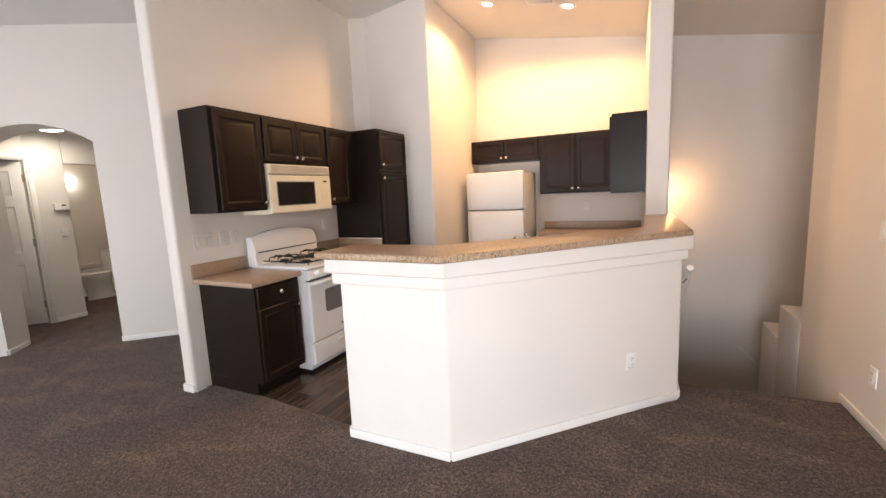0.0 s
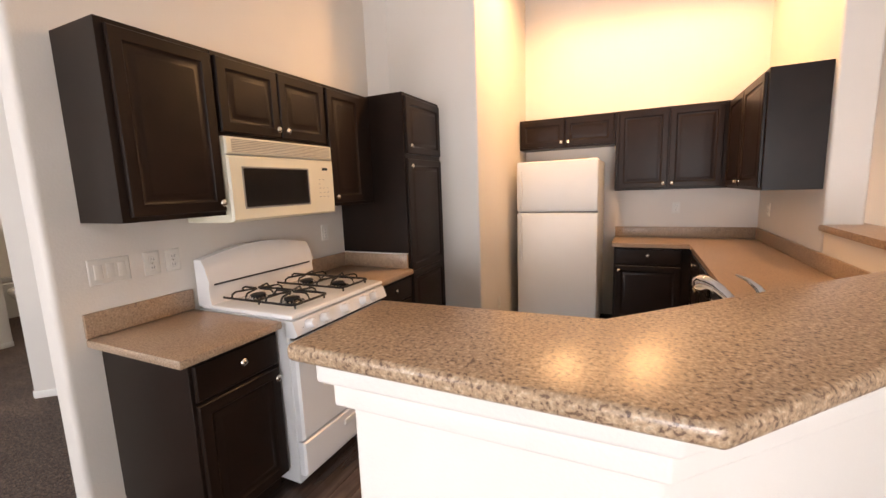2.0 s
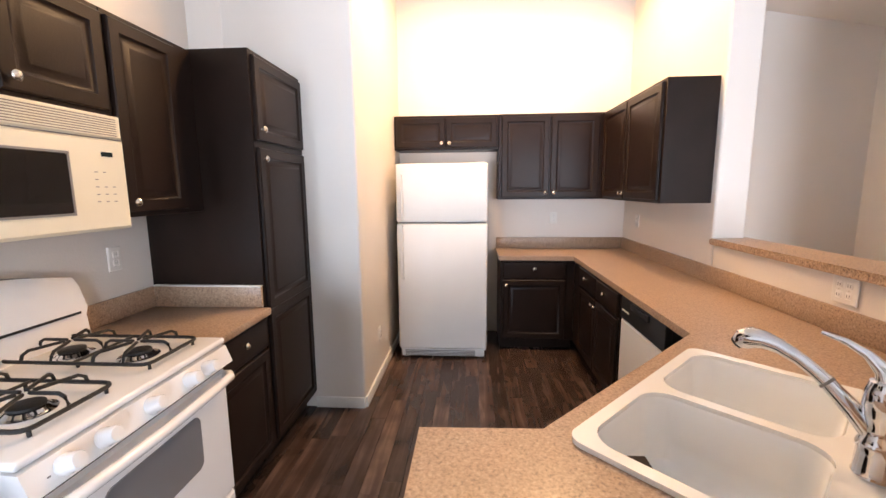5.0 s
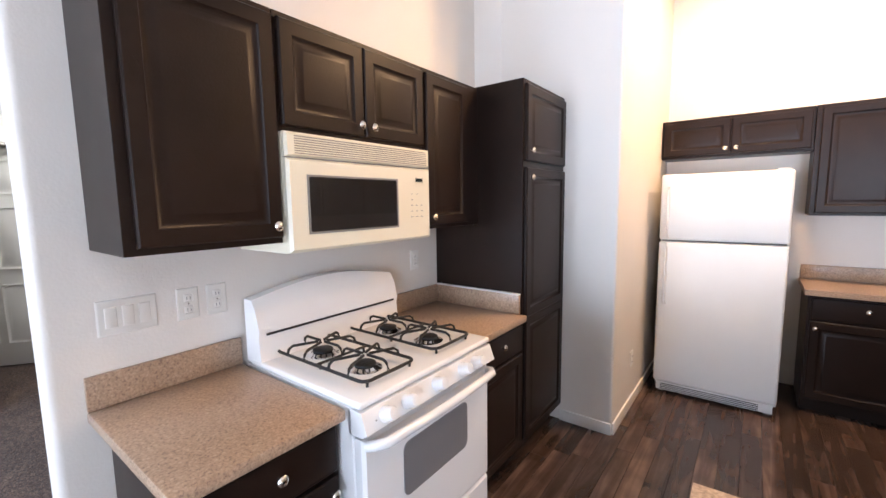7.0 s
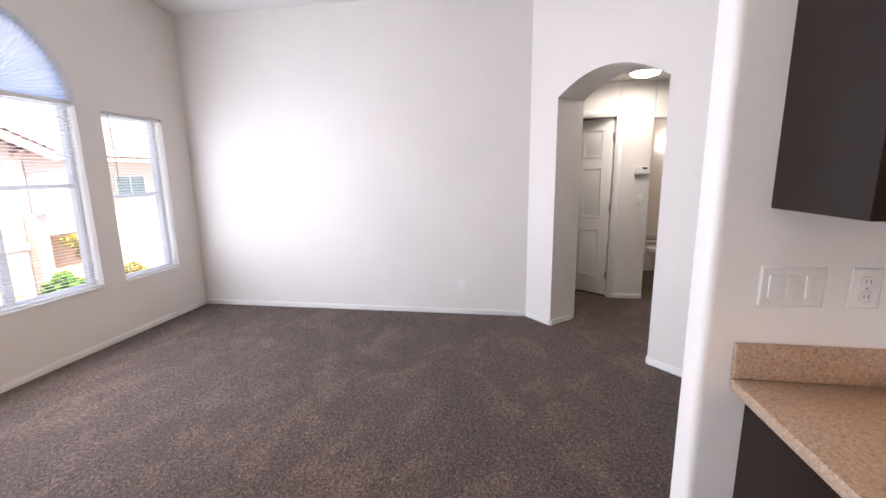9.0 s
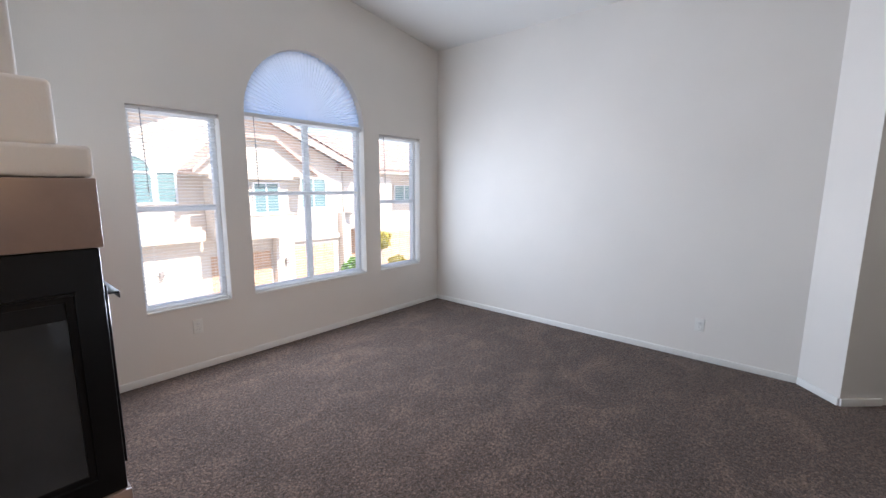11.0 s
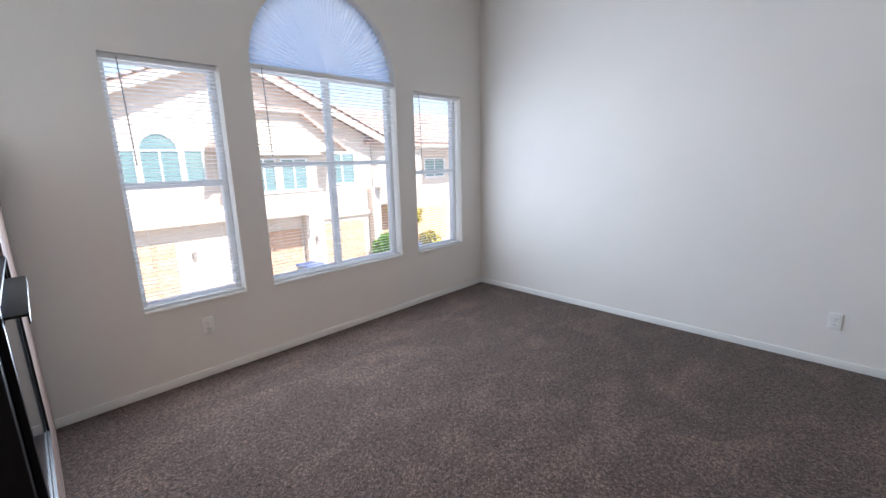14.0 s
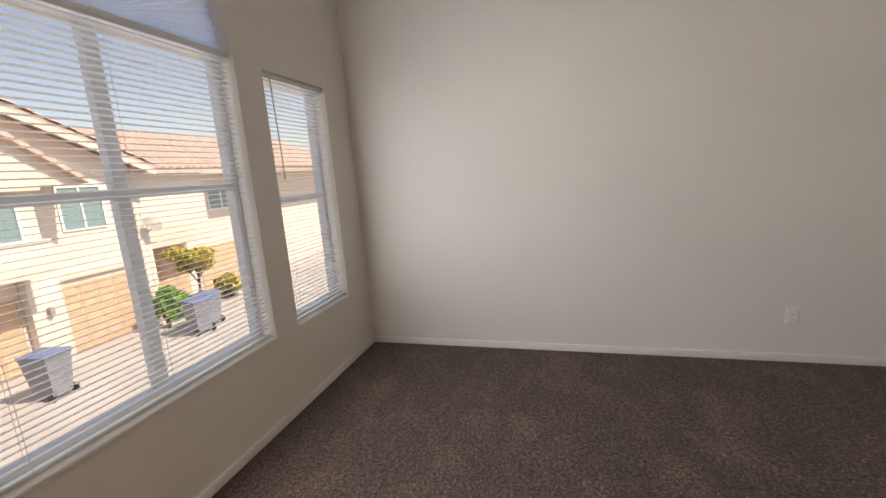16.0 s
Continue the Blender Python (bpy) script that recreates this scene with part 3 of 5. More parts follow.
UZ0, UZ1 = 1.385, 2.155
upper(at(SX, 2.925, 90), 0.457, 0.32, UZ0, UZ1, [(0.03, 0.45, "r")], note=" beside the microwave")
upper(at(SX, 3.383, 90), 0.764, 0.32, 1.765, UZ1, [(0.012, 0.378, "r"), (0.386, 0.752, "l")], note=" above the microwave")
upper(at(SX, 4.148, 90), 0.494, 0.32, UZ0, UZ1, [(0.012, 0.36, "l")], note=" beside the tall pantry")
# pantry
pan = thing("pantry_cabinet", at(SX, 4.645, 90), "tall dark espresso pantry cabinet with two raised-panel doors", "cabinet")
carcass(pan, 0.592, 0.605, 0.0, 2.165, 0.10)
cab_door(pan, 0.02, 0.572, 1.735, 2.14, -0.606, (0.05, 1.79))
cab_door(pan, 0.02, 0.572, 0.125, 1.70, -0.606, (0.05, 1.645), double=0.86)
# north run
upper(at(-1.472, NY, 0), 0.967, 0.29, 1.845, UZ1, [(0.02, 0.475, "r"), (0.485, 0.95, "l")], note=" above the fridge")
upper(at(-0.503, NY, 0), 0.952, 0.30, UZ0, UZ1, [(0.03, 0.46, "r"), (0.475, 0.90, "l")], note=" on the back wall")
upper(at(EX, 6.535, -90), 1.18, 0.315, UZ0, UZ1, [(0.03, 0.56, "r"), (0.575, 1.15, "l")], note=" beside the bar opening")
# base units
lower(at(SX, 2.925, 90), 0.435, 0.60, [(0.015, 0.42, "r")], [(0.015, 0.42)], note=" beside the range")
lower(at(SX, 4.142, 90), 0.500, 0.60, [(0.015, 0.486, "l")], [(0.015, 0.486)], note=" between range and pantry")
lower(at(-0.485, NY, 0), 0.66, 0.51, [(0.02, 0.58, "l")], [(0.02, 0.58)], note=" beside the fridge")
lower(at(EX, 6.33, -90), 1.15, 0.585, [(0.22, 0.68, "r"), (0.69, 1.14, "l")], [(0.22, 0.68), (0.69, 1.14)], note=" next to the dishwasher")
sb = thing("sink_cabinet", at(0.10 - 0.02, 4.25 - 0.02, 225), "dark espresso diagonal sink base cabinet with doors", "cabinet")
bm = bmesh.new()
bx(bm, 0.0, 0.90, 0.02, 0.035, 0.10, CT - 0.041)
part("body", bm, M_CAB, sb)
cab_door(sb, 0.02, 0.445, 0.115, 0.65, 0.02, (0.415, 0.60))
cab_door(sb, 0.455, 0.88, 0.115, 0.65, 0.02, (0.485, 0.60))
cab_door(sb, 0.02, 0.88, 0.665, CT - 0.055, 0.02, name="drawer_front")
pe = thing("peninsula_cabinet", at(-0.33, 2.955, 180), "dark espresso base cabinet behind the half wall", "cabinet")
carcass(pe, 0.53, 0.62, 0.0, CT - 0.041, 0.10)
cab_door(pe, 0.02, 0.51, 0.115, CT - 0.22, -0.621, (0.05, 0.60))
cab_door(pe, 0.02, 0.51, CT - 0.205, CT - 0.055, -0.621, (0.265, CT - 0.13), name="drawer")

# dishwasher
dw = thing("dishwasher", at(0.76, 5.17, -90), "white dishwasher with a black control panel", "dishwasher")
part("body", box(0.01, 0.60, -0.56, -0.01, 0.02, CT - 0.042), M_DARK, dw)
bm = bmesh.new()
rings(bm, 0.01, 0.60, 0.13, 0.69, -0.561, [(0, 0), (0, 0.018), (0.008, 0.026), (0.02, 0.027)])
part("door", bm, M_WHITE, dw)
bm = bmesh.new()
rings(bm, 0.01, 0.60, 0.695, CT - 0.045, -0.561, [(0, 0), (0, 0.022), (0.006, 0.030), (0.015, 0.031)])
bx(bm, 0.18, 0.42, -0.602, -0.59, 0.79, 0.825, 0.004)
part("control_panel", bm, M_DARK, dw)
for i in range(4):
    part("button", box(0.045 + i * 0.028, 0.065 + i * 0.028, -0.597, -0.592, 0.75, 0.762, b=0.002), M_PLATE, dw)
part("kick_plate", box(0.01, 0.60, -0.52, -0.50, 0.01, 0.125), M_DARK, dw)


# ---- worktops ----
def worktop(name, bm, label):
    t = thing(name, Matrix(), label, "countertop")
    part("slab", bm, M_LAM2, t)
    return t


def splash(t, x0, x1, y0, y1, pale=False):
    part("backsplash", box(x0, x1, y0, y1, CT + 0.001, 0.995, b=0.004), M_LAM2, t)


bm = box(SX + 0.001, -1.785, 2.875, 3.362, CT - 0.038, CT, b=0.008)
t = worktop("worktop", bm, "tan speckled laminate worktop beside the range with backsplash")
splash(t, SX + 0.001, SX + 0.02, 2.876, 3.361)
bm = box(SX + 0.001, -1.790, 4.140, 4.643, CT - 0.038, CT, b=0.008)
t = worktop("worktop", bm, "tan speckled laminate worktop between range and pantry")
splash(t, SX + 0.001, SX + 0.02, 4.141, 4.642)
splash(t, SX + 0.021, -1.83, 4.622, 4.642)
bm = bmesh.new()
bx(bm, SX + 0.021, -1.83, 4.618, 4.644, 0.996, 1.003, 0.002)
part("caulk_strip", bm, M_TRIM, t)

SINK = Matrix.Translation((-0.235, 3.862, CT)) @ Matrix.Rotation(radians(225), 4, "Z") @ Matrix.Translation((0, 0.285, 0))
# sink: local x along its length, y from front (-) to back (+)
SW, SD = 0.84, 0.56


def sw(x, y):
    p = SINK @ Vector((x, y, 0))
    return (p.x, p.y)


bm = bmesh.new()
outer = [(-0.885, 2.953), (-0.885, 3.60), (-0.57, 3.61), (0.155, 4.335), (0.155, 6.30), (-0.505, 6.30), (-0.505, NY - 0.001), (EX - 0.001, NY - 0.001), (EX - 0.001, 4.024), (-0.312, 2.953)]
hole = [sw(x, y) for x, y in rounded_rect(-SW / 2 + 0.03, SW / 2 - 0.03, -SD / 2 + 0.03, SD / 2 - 0.03, 0.06)]
plate_with_holes(bm, outer, [hole], CT - 0.038, CT)
wt = worktop("worktop", bm, "long tan speckled laminate corner worktop round the sink")
splash(wt, -0.50, EX - 0.001, NY - 0.02, NY - 0.001)
splash(wt, EX - 0.02, EX - 0.001, 4.06, NY - 0.021)
bm = bmesh.new()
prism(bm, [(-0.30, 2.965), (0.755, 4.02), (0.74, 4.035), (-0.315, 2.98)], CT + 0.001, 0.995, 0.003)
part("backsplash", bm, M_LAM2, wt)
part("backsplash", box(-0.88, -0.316, 2.954, 2.972, CT + 0.001, 0.995, b=0.003), M_LAM2, wt)

sink = thing("kitchen_sink", SINK, "white enamelled double-bowl drop-in kitchen sink", "sink")
BOWLS = [(-SW / 2 + 0.035, -0.018), (0.018, SW / 2 - 0.035)]
YF, YB = -SD / 2 + 0.035, SD / 2 - 0.115
bm = bmesh.new()
plate_with_holes(bm, rounded_rect(-SW / 2, SW / 2, -SD / 2, SD / 2, 0.045, 6), [rounded_rect(a, b, YF, YB, 0.075, 6) for a, b in BOWLS], 0.001, 0.014)
bevel(bm, [e for e in bm.edges if len(e.link_faces) == 2 and e.calc_face_angle() > 1.2 and e.verts[0].co.z > 0.01 and e.verts[1].co.z > 0.01], 0.007, 3)
part("rim", bm, M_SINK, sink)
for a, b in BOWLS:
    bm = bmesh.new()
    prev = None
    for i, (ins, z) in enumerate([(-0.001, 0.003), (0.006, -0.010), (0.018, -0.12), (0.030, -0.165), (0.055, -0.185), (0.10, -0.19)]):
        loop = [bm.verts.new((x, y, z)) for x, y in rounded_rect(a + ins, b - ins, YF + ins, YB - ins, 0.07, 6)]
        if prev:
            for k in range(len(loop)):
                bm.faces.new((prev[k], prev[(k + 1) % len(loop)], loop[(k + 1) % len(loop)], loop[k]))
        prev = loop
    bm.faces.new(prev)
    bowl = part("bowl", bm, M_SINK, sink)
    bm = bmesh.new()
    lathe(bm, [(0.045, 0.001), (0.040, 0.004), (0.02, 0.002)], Matrix.Translation(((a + b) / 2, (YF + YB) / 2, -0.19)), 20)
    part("drain", bm, M_CHROME, bowl, "steel drain")
st = thing("drain_stopper", SINK @ Matrix.Translation((0.235, -0.01, -0.135)), "black rubber drain stopper lying in the sink", "stopper")
bm = bmesh.new()
lathe(bm, [(0.052, -0.053), (0.056, -0.045), (0.05, -0.038), (0.012, -0.034), (0.012, -0.012), (0.018, -0.006), (0.006, -0.002)], n=20)
part("plug", bm, M_DARK, st)

fc = thing("kitchen_faucet", SINK @ Matrix.Translation((0.075, SD / 2 - 0.058, 0.014)) @ Matrix.Rotation(radians(-8), 4, "Z"), "chrome single-lever pull-out kitchen faucet", "faucet")
bm = bmesh.new()
lathe(bm, [(0.036, 0.0), (0.039, 0.006), (0.037, 0.012), (0.035, 0.055), (0.038, 0.068), (0.034, 0.080), (0.028, 0.095), (0.027, 0.11), (0.033, 0.13), (0.036, 0.155), (0.035, 0.185), (0.029, 0.203), (0.010, 0.212)], n=28)
part("body", bm, M_CHROME, fc)
bm = bmesh.new()
path = [(0, -0.010, 0.085), (0, -0.045, 0.125), (0, -0.09, 0.168), (0, -0.11, 0.184), (0, -0.14, 0.204), (0, -0.18, 0.222), (0, -0.21, 0.228), (0, -0.235, 0.226), (0, -0.252, 0.217), (0, -0.262, 0.207)]
tube(bm, path, 0.017, 20, [0.022, 0.019, 0.0155, 0.0145, 0.015, 0.0175, 0.0215, 0.0255, 0.025, 0.017])
sp = part("spout", bm, M_CHROME, fc)
bm = bmesh.new()
tube(bm, [(0, -0.088, 0.1665), (0, -0.093, 0.1705)], 0.0172, 20)
part("collar", bm, M_INK, sp, "dark joint ring")
bm = bmesh.new()
tube(bm, [(0, -0.262, 0.207), (0, -0.266, 0.2025)], 0.0155, 18)
part("spray_face", bm, M_DARK, sp, "dark spray face")
bm = bmesh.new()
tube(bm, [(0, 0.0, 0.195), (0, -0.01, 0.225), (0.0, -0.035, 0.250), (0.0, -0.07, 0.268), (0, -0.11, 0.276)], 0.01, 12, [0.022, 0.016, 0.010, 0.007, 0.004])
part("lever", bm, M_CHROME, fc)

# ---- range ----
rg = thing("gas_range", at(SX, 3.372, 90), "white gas range with black grates and five white knobs", "stove")
RW = 0.762
bm = bmesh.new()
bx(bm, 0.0, RW, -0.655, -0.03, 0.03, CT + 0.0, 0.004)
part("body", bm, M_WHITE, rg)
bm = bmesh.new()
bx(bm, -0.003, RW + 0.003, -0.70, -0.06, CT + 0.002, 0.912, 0.010, 3)
part("cooktop", bm, M_WHITE, rg)
bm = bmesh.new()
N = 18
prev = None
for i in range(N + 1):
    x = RW * i / N
    top = 1.150 + 0.050 * math.sin(math.pi * i / N)
    loop = [bm.verts.new(c) for c in ((x, -0.035, 0.90), (x, -0.140, 0.90), (x, -0.128, 1.0), (x, -0.138, 1.03), (x, -0.112, top - 0.035), (x, -0.088, top), (x, -0.035, top))]
    if prev:
        for k in range(7):
            bm.faces.new((prev[k], prev[(k + 1) % 7], loop[(k + 1) % 7], loop[k]))
    else:
        bm.faces.new(loop[::-1])
    prev = loop
bm.faces.new(prev)
part("backguard", bm, M_WHITE, rg)
part("vent_slot", box(0.03, RW - 0.03, -0.1385, -0.125, 1.012, 1.021), M_DARK, rg)
bm = bmesh.new()
v = [(-0.64, 0.80), (-0.70, 0.80), (-0.725, 0.815), (-0.70, 0.88), (-0.64, 0.884)]
lo = [bm.verts.new((0.0, y, z)) for y, z in v]
hi = [bm.verts.new((RW, y, z)) for y, z in v]
bm.faces.new(lo)
bm.faces.new(hi[::-1])
for i in range(5):
    bm.faces.new((lo[i], hi[i], hi[(i + 1) % 5], lo[(i + 1) % 5]))
cp = part("control_panel", bm, M_WHITE, rg)
part("indicator", box(0.045, 0.055, -0.715, -0.708, 0.835, 0.845, b=0.002), M_INK, cp)
for x in (0.09, 0.195, 0.358, 0.525, 0.62):
    bm = bmesh.new()
    lathe(bm, [(0.027, 0.0), (0.0265, 0.012), (0.023, 0.018), (0.0225, 0.040), (0.019, 0.045), (0.006, 0.047)], Matrix.Translation((x, -0.712, 0.846)) @ Matrix.Rotation(radians(70), 4, "X"), 24)
    part("knob", bm, M_WHITE, cp)
bm = bmesh.new()
rings(bm, 0.008, RW - 0.008, 0.265, 0.785, -0.656, [(0, 0), (0, 0.03), (0.010, 0.042), (0.16, 0.042)], cap=True)
od = part("oven_door", bm, M_WHITE, rg)
bm = bmesh.new()
pane_y(bm, rounded_rect(0.185, RW - 0.185, 0.488, 0.69, 0.03), -0.7015, -0.6965)
part("oven_window", bm, M_OVGLASS, od)
bm = bmesh.new()
tube(bm, [(0.02, -0.70, 0.765), (0.03, -0.725, 0.772)] + [(0.06 + (RW - 0.12) * i / 10, -0.748 - 0.012 * math.sin(math.pi * i / 10), 0.775) for i in range(11)] + [(RW - 0.03, -0.725, 0.772), (RW - 0.02, -0.70, 0.765)], 0.017, 12)
part("handle", bm, M_WHITE, od)
bm = bmesh.new()
lathe(bm, [(0.013, 0.0), (0.012, 0.003)], Matrix.Translation((RW / 2, -0.699, 0.34)) @ Matrix.Rotation(radians(90), 4, "X"), 16)
part("badge", bm, M_INK, od)
bm = bmesh.new()
rings(bm, 0.008, RW - 0.008, 0.075, 0.255, -0.656, [(0, 0), (0, 0.03), (0.008, 0.040), (0.03, 0.042)])
dr = part("drawer", bm, M_WHITE, rg)
part("drawer_pull", box(RW / 2 - 0.07, RW / 2 + 0.07, -0.705, -0.697, 0.185, 0.215, b=0.003), M_PLATE, dr)
part("vent_gap", box(0.02, RW - 0.02, -0.69, -0.655, 0.787, 0.797), M_DARK, rg)
for x in (0.03, RW - 0.06):
    for y in (-0.62, -0.09):
        part("foot", box(x, x + 0.03, y, y + 0.03, 0.0, 0.032), M_DARK, rg)


def burner(x, y):
    bm = bmesh.new()
    lathe(bm, [(0.062, 0.9125), (0.064, 0.9145), (0.050, 0.917), (0.043, 0.924), (0.028, 0.926)], Matrix.Translation((x, y, 0)), 24)
    bb = part("burner_base", bm, M_CHROME, rg, "steel burner ring")
    bm = bmesh.new()
    lathe(bm, [(0.036, 0.926), (0.041, 0.928), (0.040, 0.935), (0.030, 0.938), (0.01, 0.939)], Matrix.Translation((x, y, 0)), 24)
    part("burner_cap", bm, M_IRON, bb)
    bm = bmesh.new()
    tube(bm, [(x, y + 0.052, 0.913), (x, y + 0.052, 0.945)], 0.0035, 6, [0.004, 0.002])
    part("igniter", bm, M_PLATE, bb)


def bar_between(bm, a, b, r=0.0052):
    tube(bm, [a, b], r, 6)


for gx in (0.197, 0.568):
    for y in (-0.255, -0.505):
        burner(gx, y)
    bm = bmesh.new()
    z, x0, x1, y0, y1 = 0.948, gx - 0.125, gx + 0.125, -0.64, -0.12
    ring = [(x, y, z - 0.012) for x, y in rounded_rect(x0, x1, y0, y1, 0.03, 3)]
    tube(bm, ring + ring[:2], 0.0062, 6)
    bar_between(bm, (x0, -0.38, z - 0.012), (x1, -0.38, z - 0.012))
    for y in (-0.255, -0.505):
        for dy, reach in ((1, 0.125), (-1, 0.12)):
            tube(bm, [(gx, y + dy * reach, z - 0.012), (gx, y + dy * (reach - 0.008), z + 0.010), (gx, y + dy * (reach - 0.024), z + 0.019), (gx, y + dy * 0.014, z + 0.019)], 0.0055, 6)
        for dx in (-1, 1):
            for dy in (-1, 1):
                yy = y + dy * 0.052
                tube(bm, [(gx + dx * 0.125, yy, z - 0.012), (gx + dx * 0.119, yy, z + 0.008), (gx + dx * 0.104, yy - dy * 0.006, z + 0.019), (gx + dx * 0.014, y + dy * 0.009, z + 0.019)], 0.0055, 6)
    for x in (x0 + 0.02, x1 - 0.02):
        for y in (y0 + 0.01, -0.38, y1 - 0.01):
            bar_between(bm, (x, y, z - 0.014), (x, y, 0.913))
    part("grate", bm, M_IRON, rg)

# ---- microwave ----
mo = thing("microwave", at(SX, 3.385, 90, 0.0), "bisque over-range microwave with a dark window", "microwave")
MZ0, MZ1, MW_ = 1.345, 1.763, 0.762
bm = bmesh.new()
bx(bm, 0, MW_, -0.335, -0.01, MZ0, MZ1, 0.004)
part("body", bm, M_BISQUE, mo)
bm = bmesh.new()
rings(bm, 0.0, MW_, MZ0 + 0.004, 1.675, -0.336, [(0, 0), (0, 0.016), (0.010, 0.026), (0.025, 0.027)])
md_ = part("door", bm, M_BISQUE, mo)
bm = bmesh.new()
pane_y(bm, rounded_rect(0.082, 0.525, 1.418, 1.612, 0.006, 2), -0.3655, -0.361)
part("window", bm, M_MWGLASS, md_)
bm = bmesh.new()
rings(bm, 0.074, 0.533, 1.410, 1.620, -0.3635, [(0, 0), (0.0, 0.003), (0.007, 0.003), (0.008, 0.0005)], cap=False)
part("window_trim", bm, M_INK, md_)
bm = bmesh.new()
rings(bm, 0.0, MW_, 1.678, MZ1, -0.336, [(0, 0), (0, 0.014), (0.008, 0.022), (0.012, 0.022)])
gr = part("vent_grille", bm, M_BISQUE, mo)
for i in range(8):
    part("slot", box(0.035, MW_ - 0.025, -0.3595, -0.357, 1.690 + i * 0.0082, 1.693 + i * 0.0082), M_GROUT, gr)
part("display", box(0.655, 0.70, -0.3655, -0.3625, 1.612, 1.628), M_DISPLAY, mo)
for r in range(5):
    for c in range(3):
        if (r, c) not in ((0, 2), (1, 1), (1, 2)):
            part("key_mark", box(0.620 + c * 0.034, 0.632 + c * 0.034, -0.3645, -0.3628, 1.555 - r * 0.026, 1.558 - r * 0.026), M_INK, mo)
# dark strip filling the gap between door and grille, in place of its shade
part("seam", box(0.004, MW_ - 0.004, -0.3585, -0.34, 1.6752, 1.6778), M_INK, mo)
bm = bmesh.new()
bx(bm, 0.16, MW_ - 0.05, -0.30, -0.07, MZ0 - 0.004, MZ0 - 0.0005)
part("grease_filter", bm, M_FSIDE, mo)

# ---- fridge ----
fr = thing("refrigerator", at(-1.385, NY, 0), "white top-freezer refrigerator with moulded handles", "refrigerator")
FW = 0.768
bm = bmesh.new()
bx(bm, 0.0, FW, -0.675, -0.03, 0.05, 1.685, 0.006)
part("body", bm, M_FRIDGE, fr)
for z0, z1, nm in ((1.209, 1.697, "freezer_door"), (0.095, 1.197, "fridge_door")):
    bm = bmesh.new()
    bx(bm, 0.0, FW, -0.765, -0.682, z0, z1, 0.018, 4)
    d = part(nm, bm, M_FRIDGE, fr)
    bm = bmesh.new()
    hz = (1.225, 1.60) if z0 > 1 else (0.72, 1.18)
    tube(bm, [(0.055, -0.765, hz[0]), (0.050, -0.785, hz[0] + 0.02), (0.050, -0.79, (hz[0] + hz[1]) / 2), (0.050, -0.785, hz[1] - 0.02), (0.055, -0.765, hz[1])], 0.011, 10)
    part("handle", bm, M_FRIDGE, d)
part("gasket", box(0.01, FW - 0.01, -0.683, -0.674, 0.14, 1.68), M_INK, fr)
bm = bmesh.new()
bx(bm, 0.02, FW - 0.02, -0.745, -0.66, 0.022, 0.088, 0.004)
kg = part("kick_grille", bm, M_FRIDGE, fr)
for i in range(4):
    part("slot", box(0.05, FW - 0.10, -0.7475, -0.7455, 0.030 + i * 0.013, 0.036 + i * 0.013), M_DARK, kg)
for x in (0.03, FW - 0.07):
    part("foot", box(x, x + 0.04, -0.71, -0.67, 0.0, 0.023), M_FSIDE, fr)
    part("foot", box(x, x + 0.04, -0.12, -0.08, 0.0, 0.052), M_FSIDE, fr)
bm = bmesh.new()
bx(bm, FW - 0.09, FW - 0.02, -0.74, -0.66, 1.697, 1.708, 0.004)
part("hinge_cover", bm, M_FRIDGE, fr)


# ---- wall plates ----
def plate(m, kind, gang=1, label=None):
    w, h = 0.046 + 0.046 * gang - 0.02, 0.114
    t = thing("switch_plate" if kind == "switch" else "outlet", m, label or ("off-white rocker switch plate on the wall" if kind == "switch" else "off-white duplex outlet on the wall"), "switch" if kind == "switch" else "outlet", "wall plates")
    bm = bmesh.new()
    rings(bm, -w / 2, w / 2, -h / 2, h / 2, -0.001, [(0, -0.001), (0, 0.003), (0.003, 0.006), (0.006, 0.0065)])
    part("plate", bm, M_PLATE, t)
    for g in range(gang):
        c = (g - (gang - 1) / 2) * 0.046
        if kind == "switch":
            bm = bmesh.new()
            bx(bm, c - 0.016, c + 0.016, -0.0115, -0.006, -0.033, 0.033, 0.002)
            part("rocker", bm, M_PLATE, t)
        else:
            for z in (-0.021, 0.021):
                bm = bmesh.new()
                bx(bm, c - 0.015, c + 0.015, -0.0095, -0.006, z - 0.014, z + 0.014, 0.004)
                s = part("socket", bm, M_TRIM, t)
                for dx in (-0.006, 0.005):
                    part("slot", box(c + dx, c + dx + 0.002, -0.0105, -0.0094, z - 0.006, z + 0.005), M_INK, s)
            part("screw", box(c - 0.002, c + 0.002, -0.0085, -0.006, -0.002, 0.002), M_NICKEL, t)
    return t


plate(at(SX, 3.005, 90, 1.166), "switch", 3, "off-white triple rocker switch plate above the backsplash")
plate(at(SX, 3.185, 90, 1.166), "outlet")
plate(at(SX, 3.285, 90, 1.166), "outlet")
plate(at(SX, 4.43, 90, 1.175), "outlet")
plate(at(0.07, NY, 0, 1.19), "outlet", 1, "off-white duplex outlet above the back worktop")
plate(at(EX, 6.50, -90, 1.185), "outlet")
plate(at(EX, 4.36, -90, 1.07), "outlet", 2, "off-white double outlet plate under the bar ledge")
plate(at(-1.475, 5.72, 90, 0.36), "outlet")
plate(at(LX, 1.75, 90, 0.315), "outlet", 1, "off-white outlet low on the living room wall")
plate(at(-2.47, LY, 180, 0.36), "outlet", 1, "off-white outlet under the window")
plate(at(RX, 3.92, -90, 1.15), "switch", 1, "off-white switch plate at the stair head")
plate(at(RX, 3.88, -90, 0.32), "outlet", 1, "off-white outlet at the stair head")
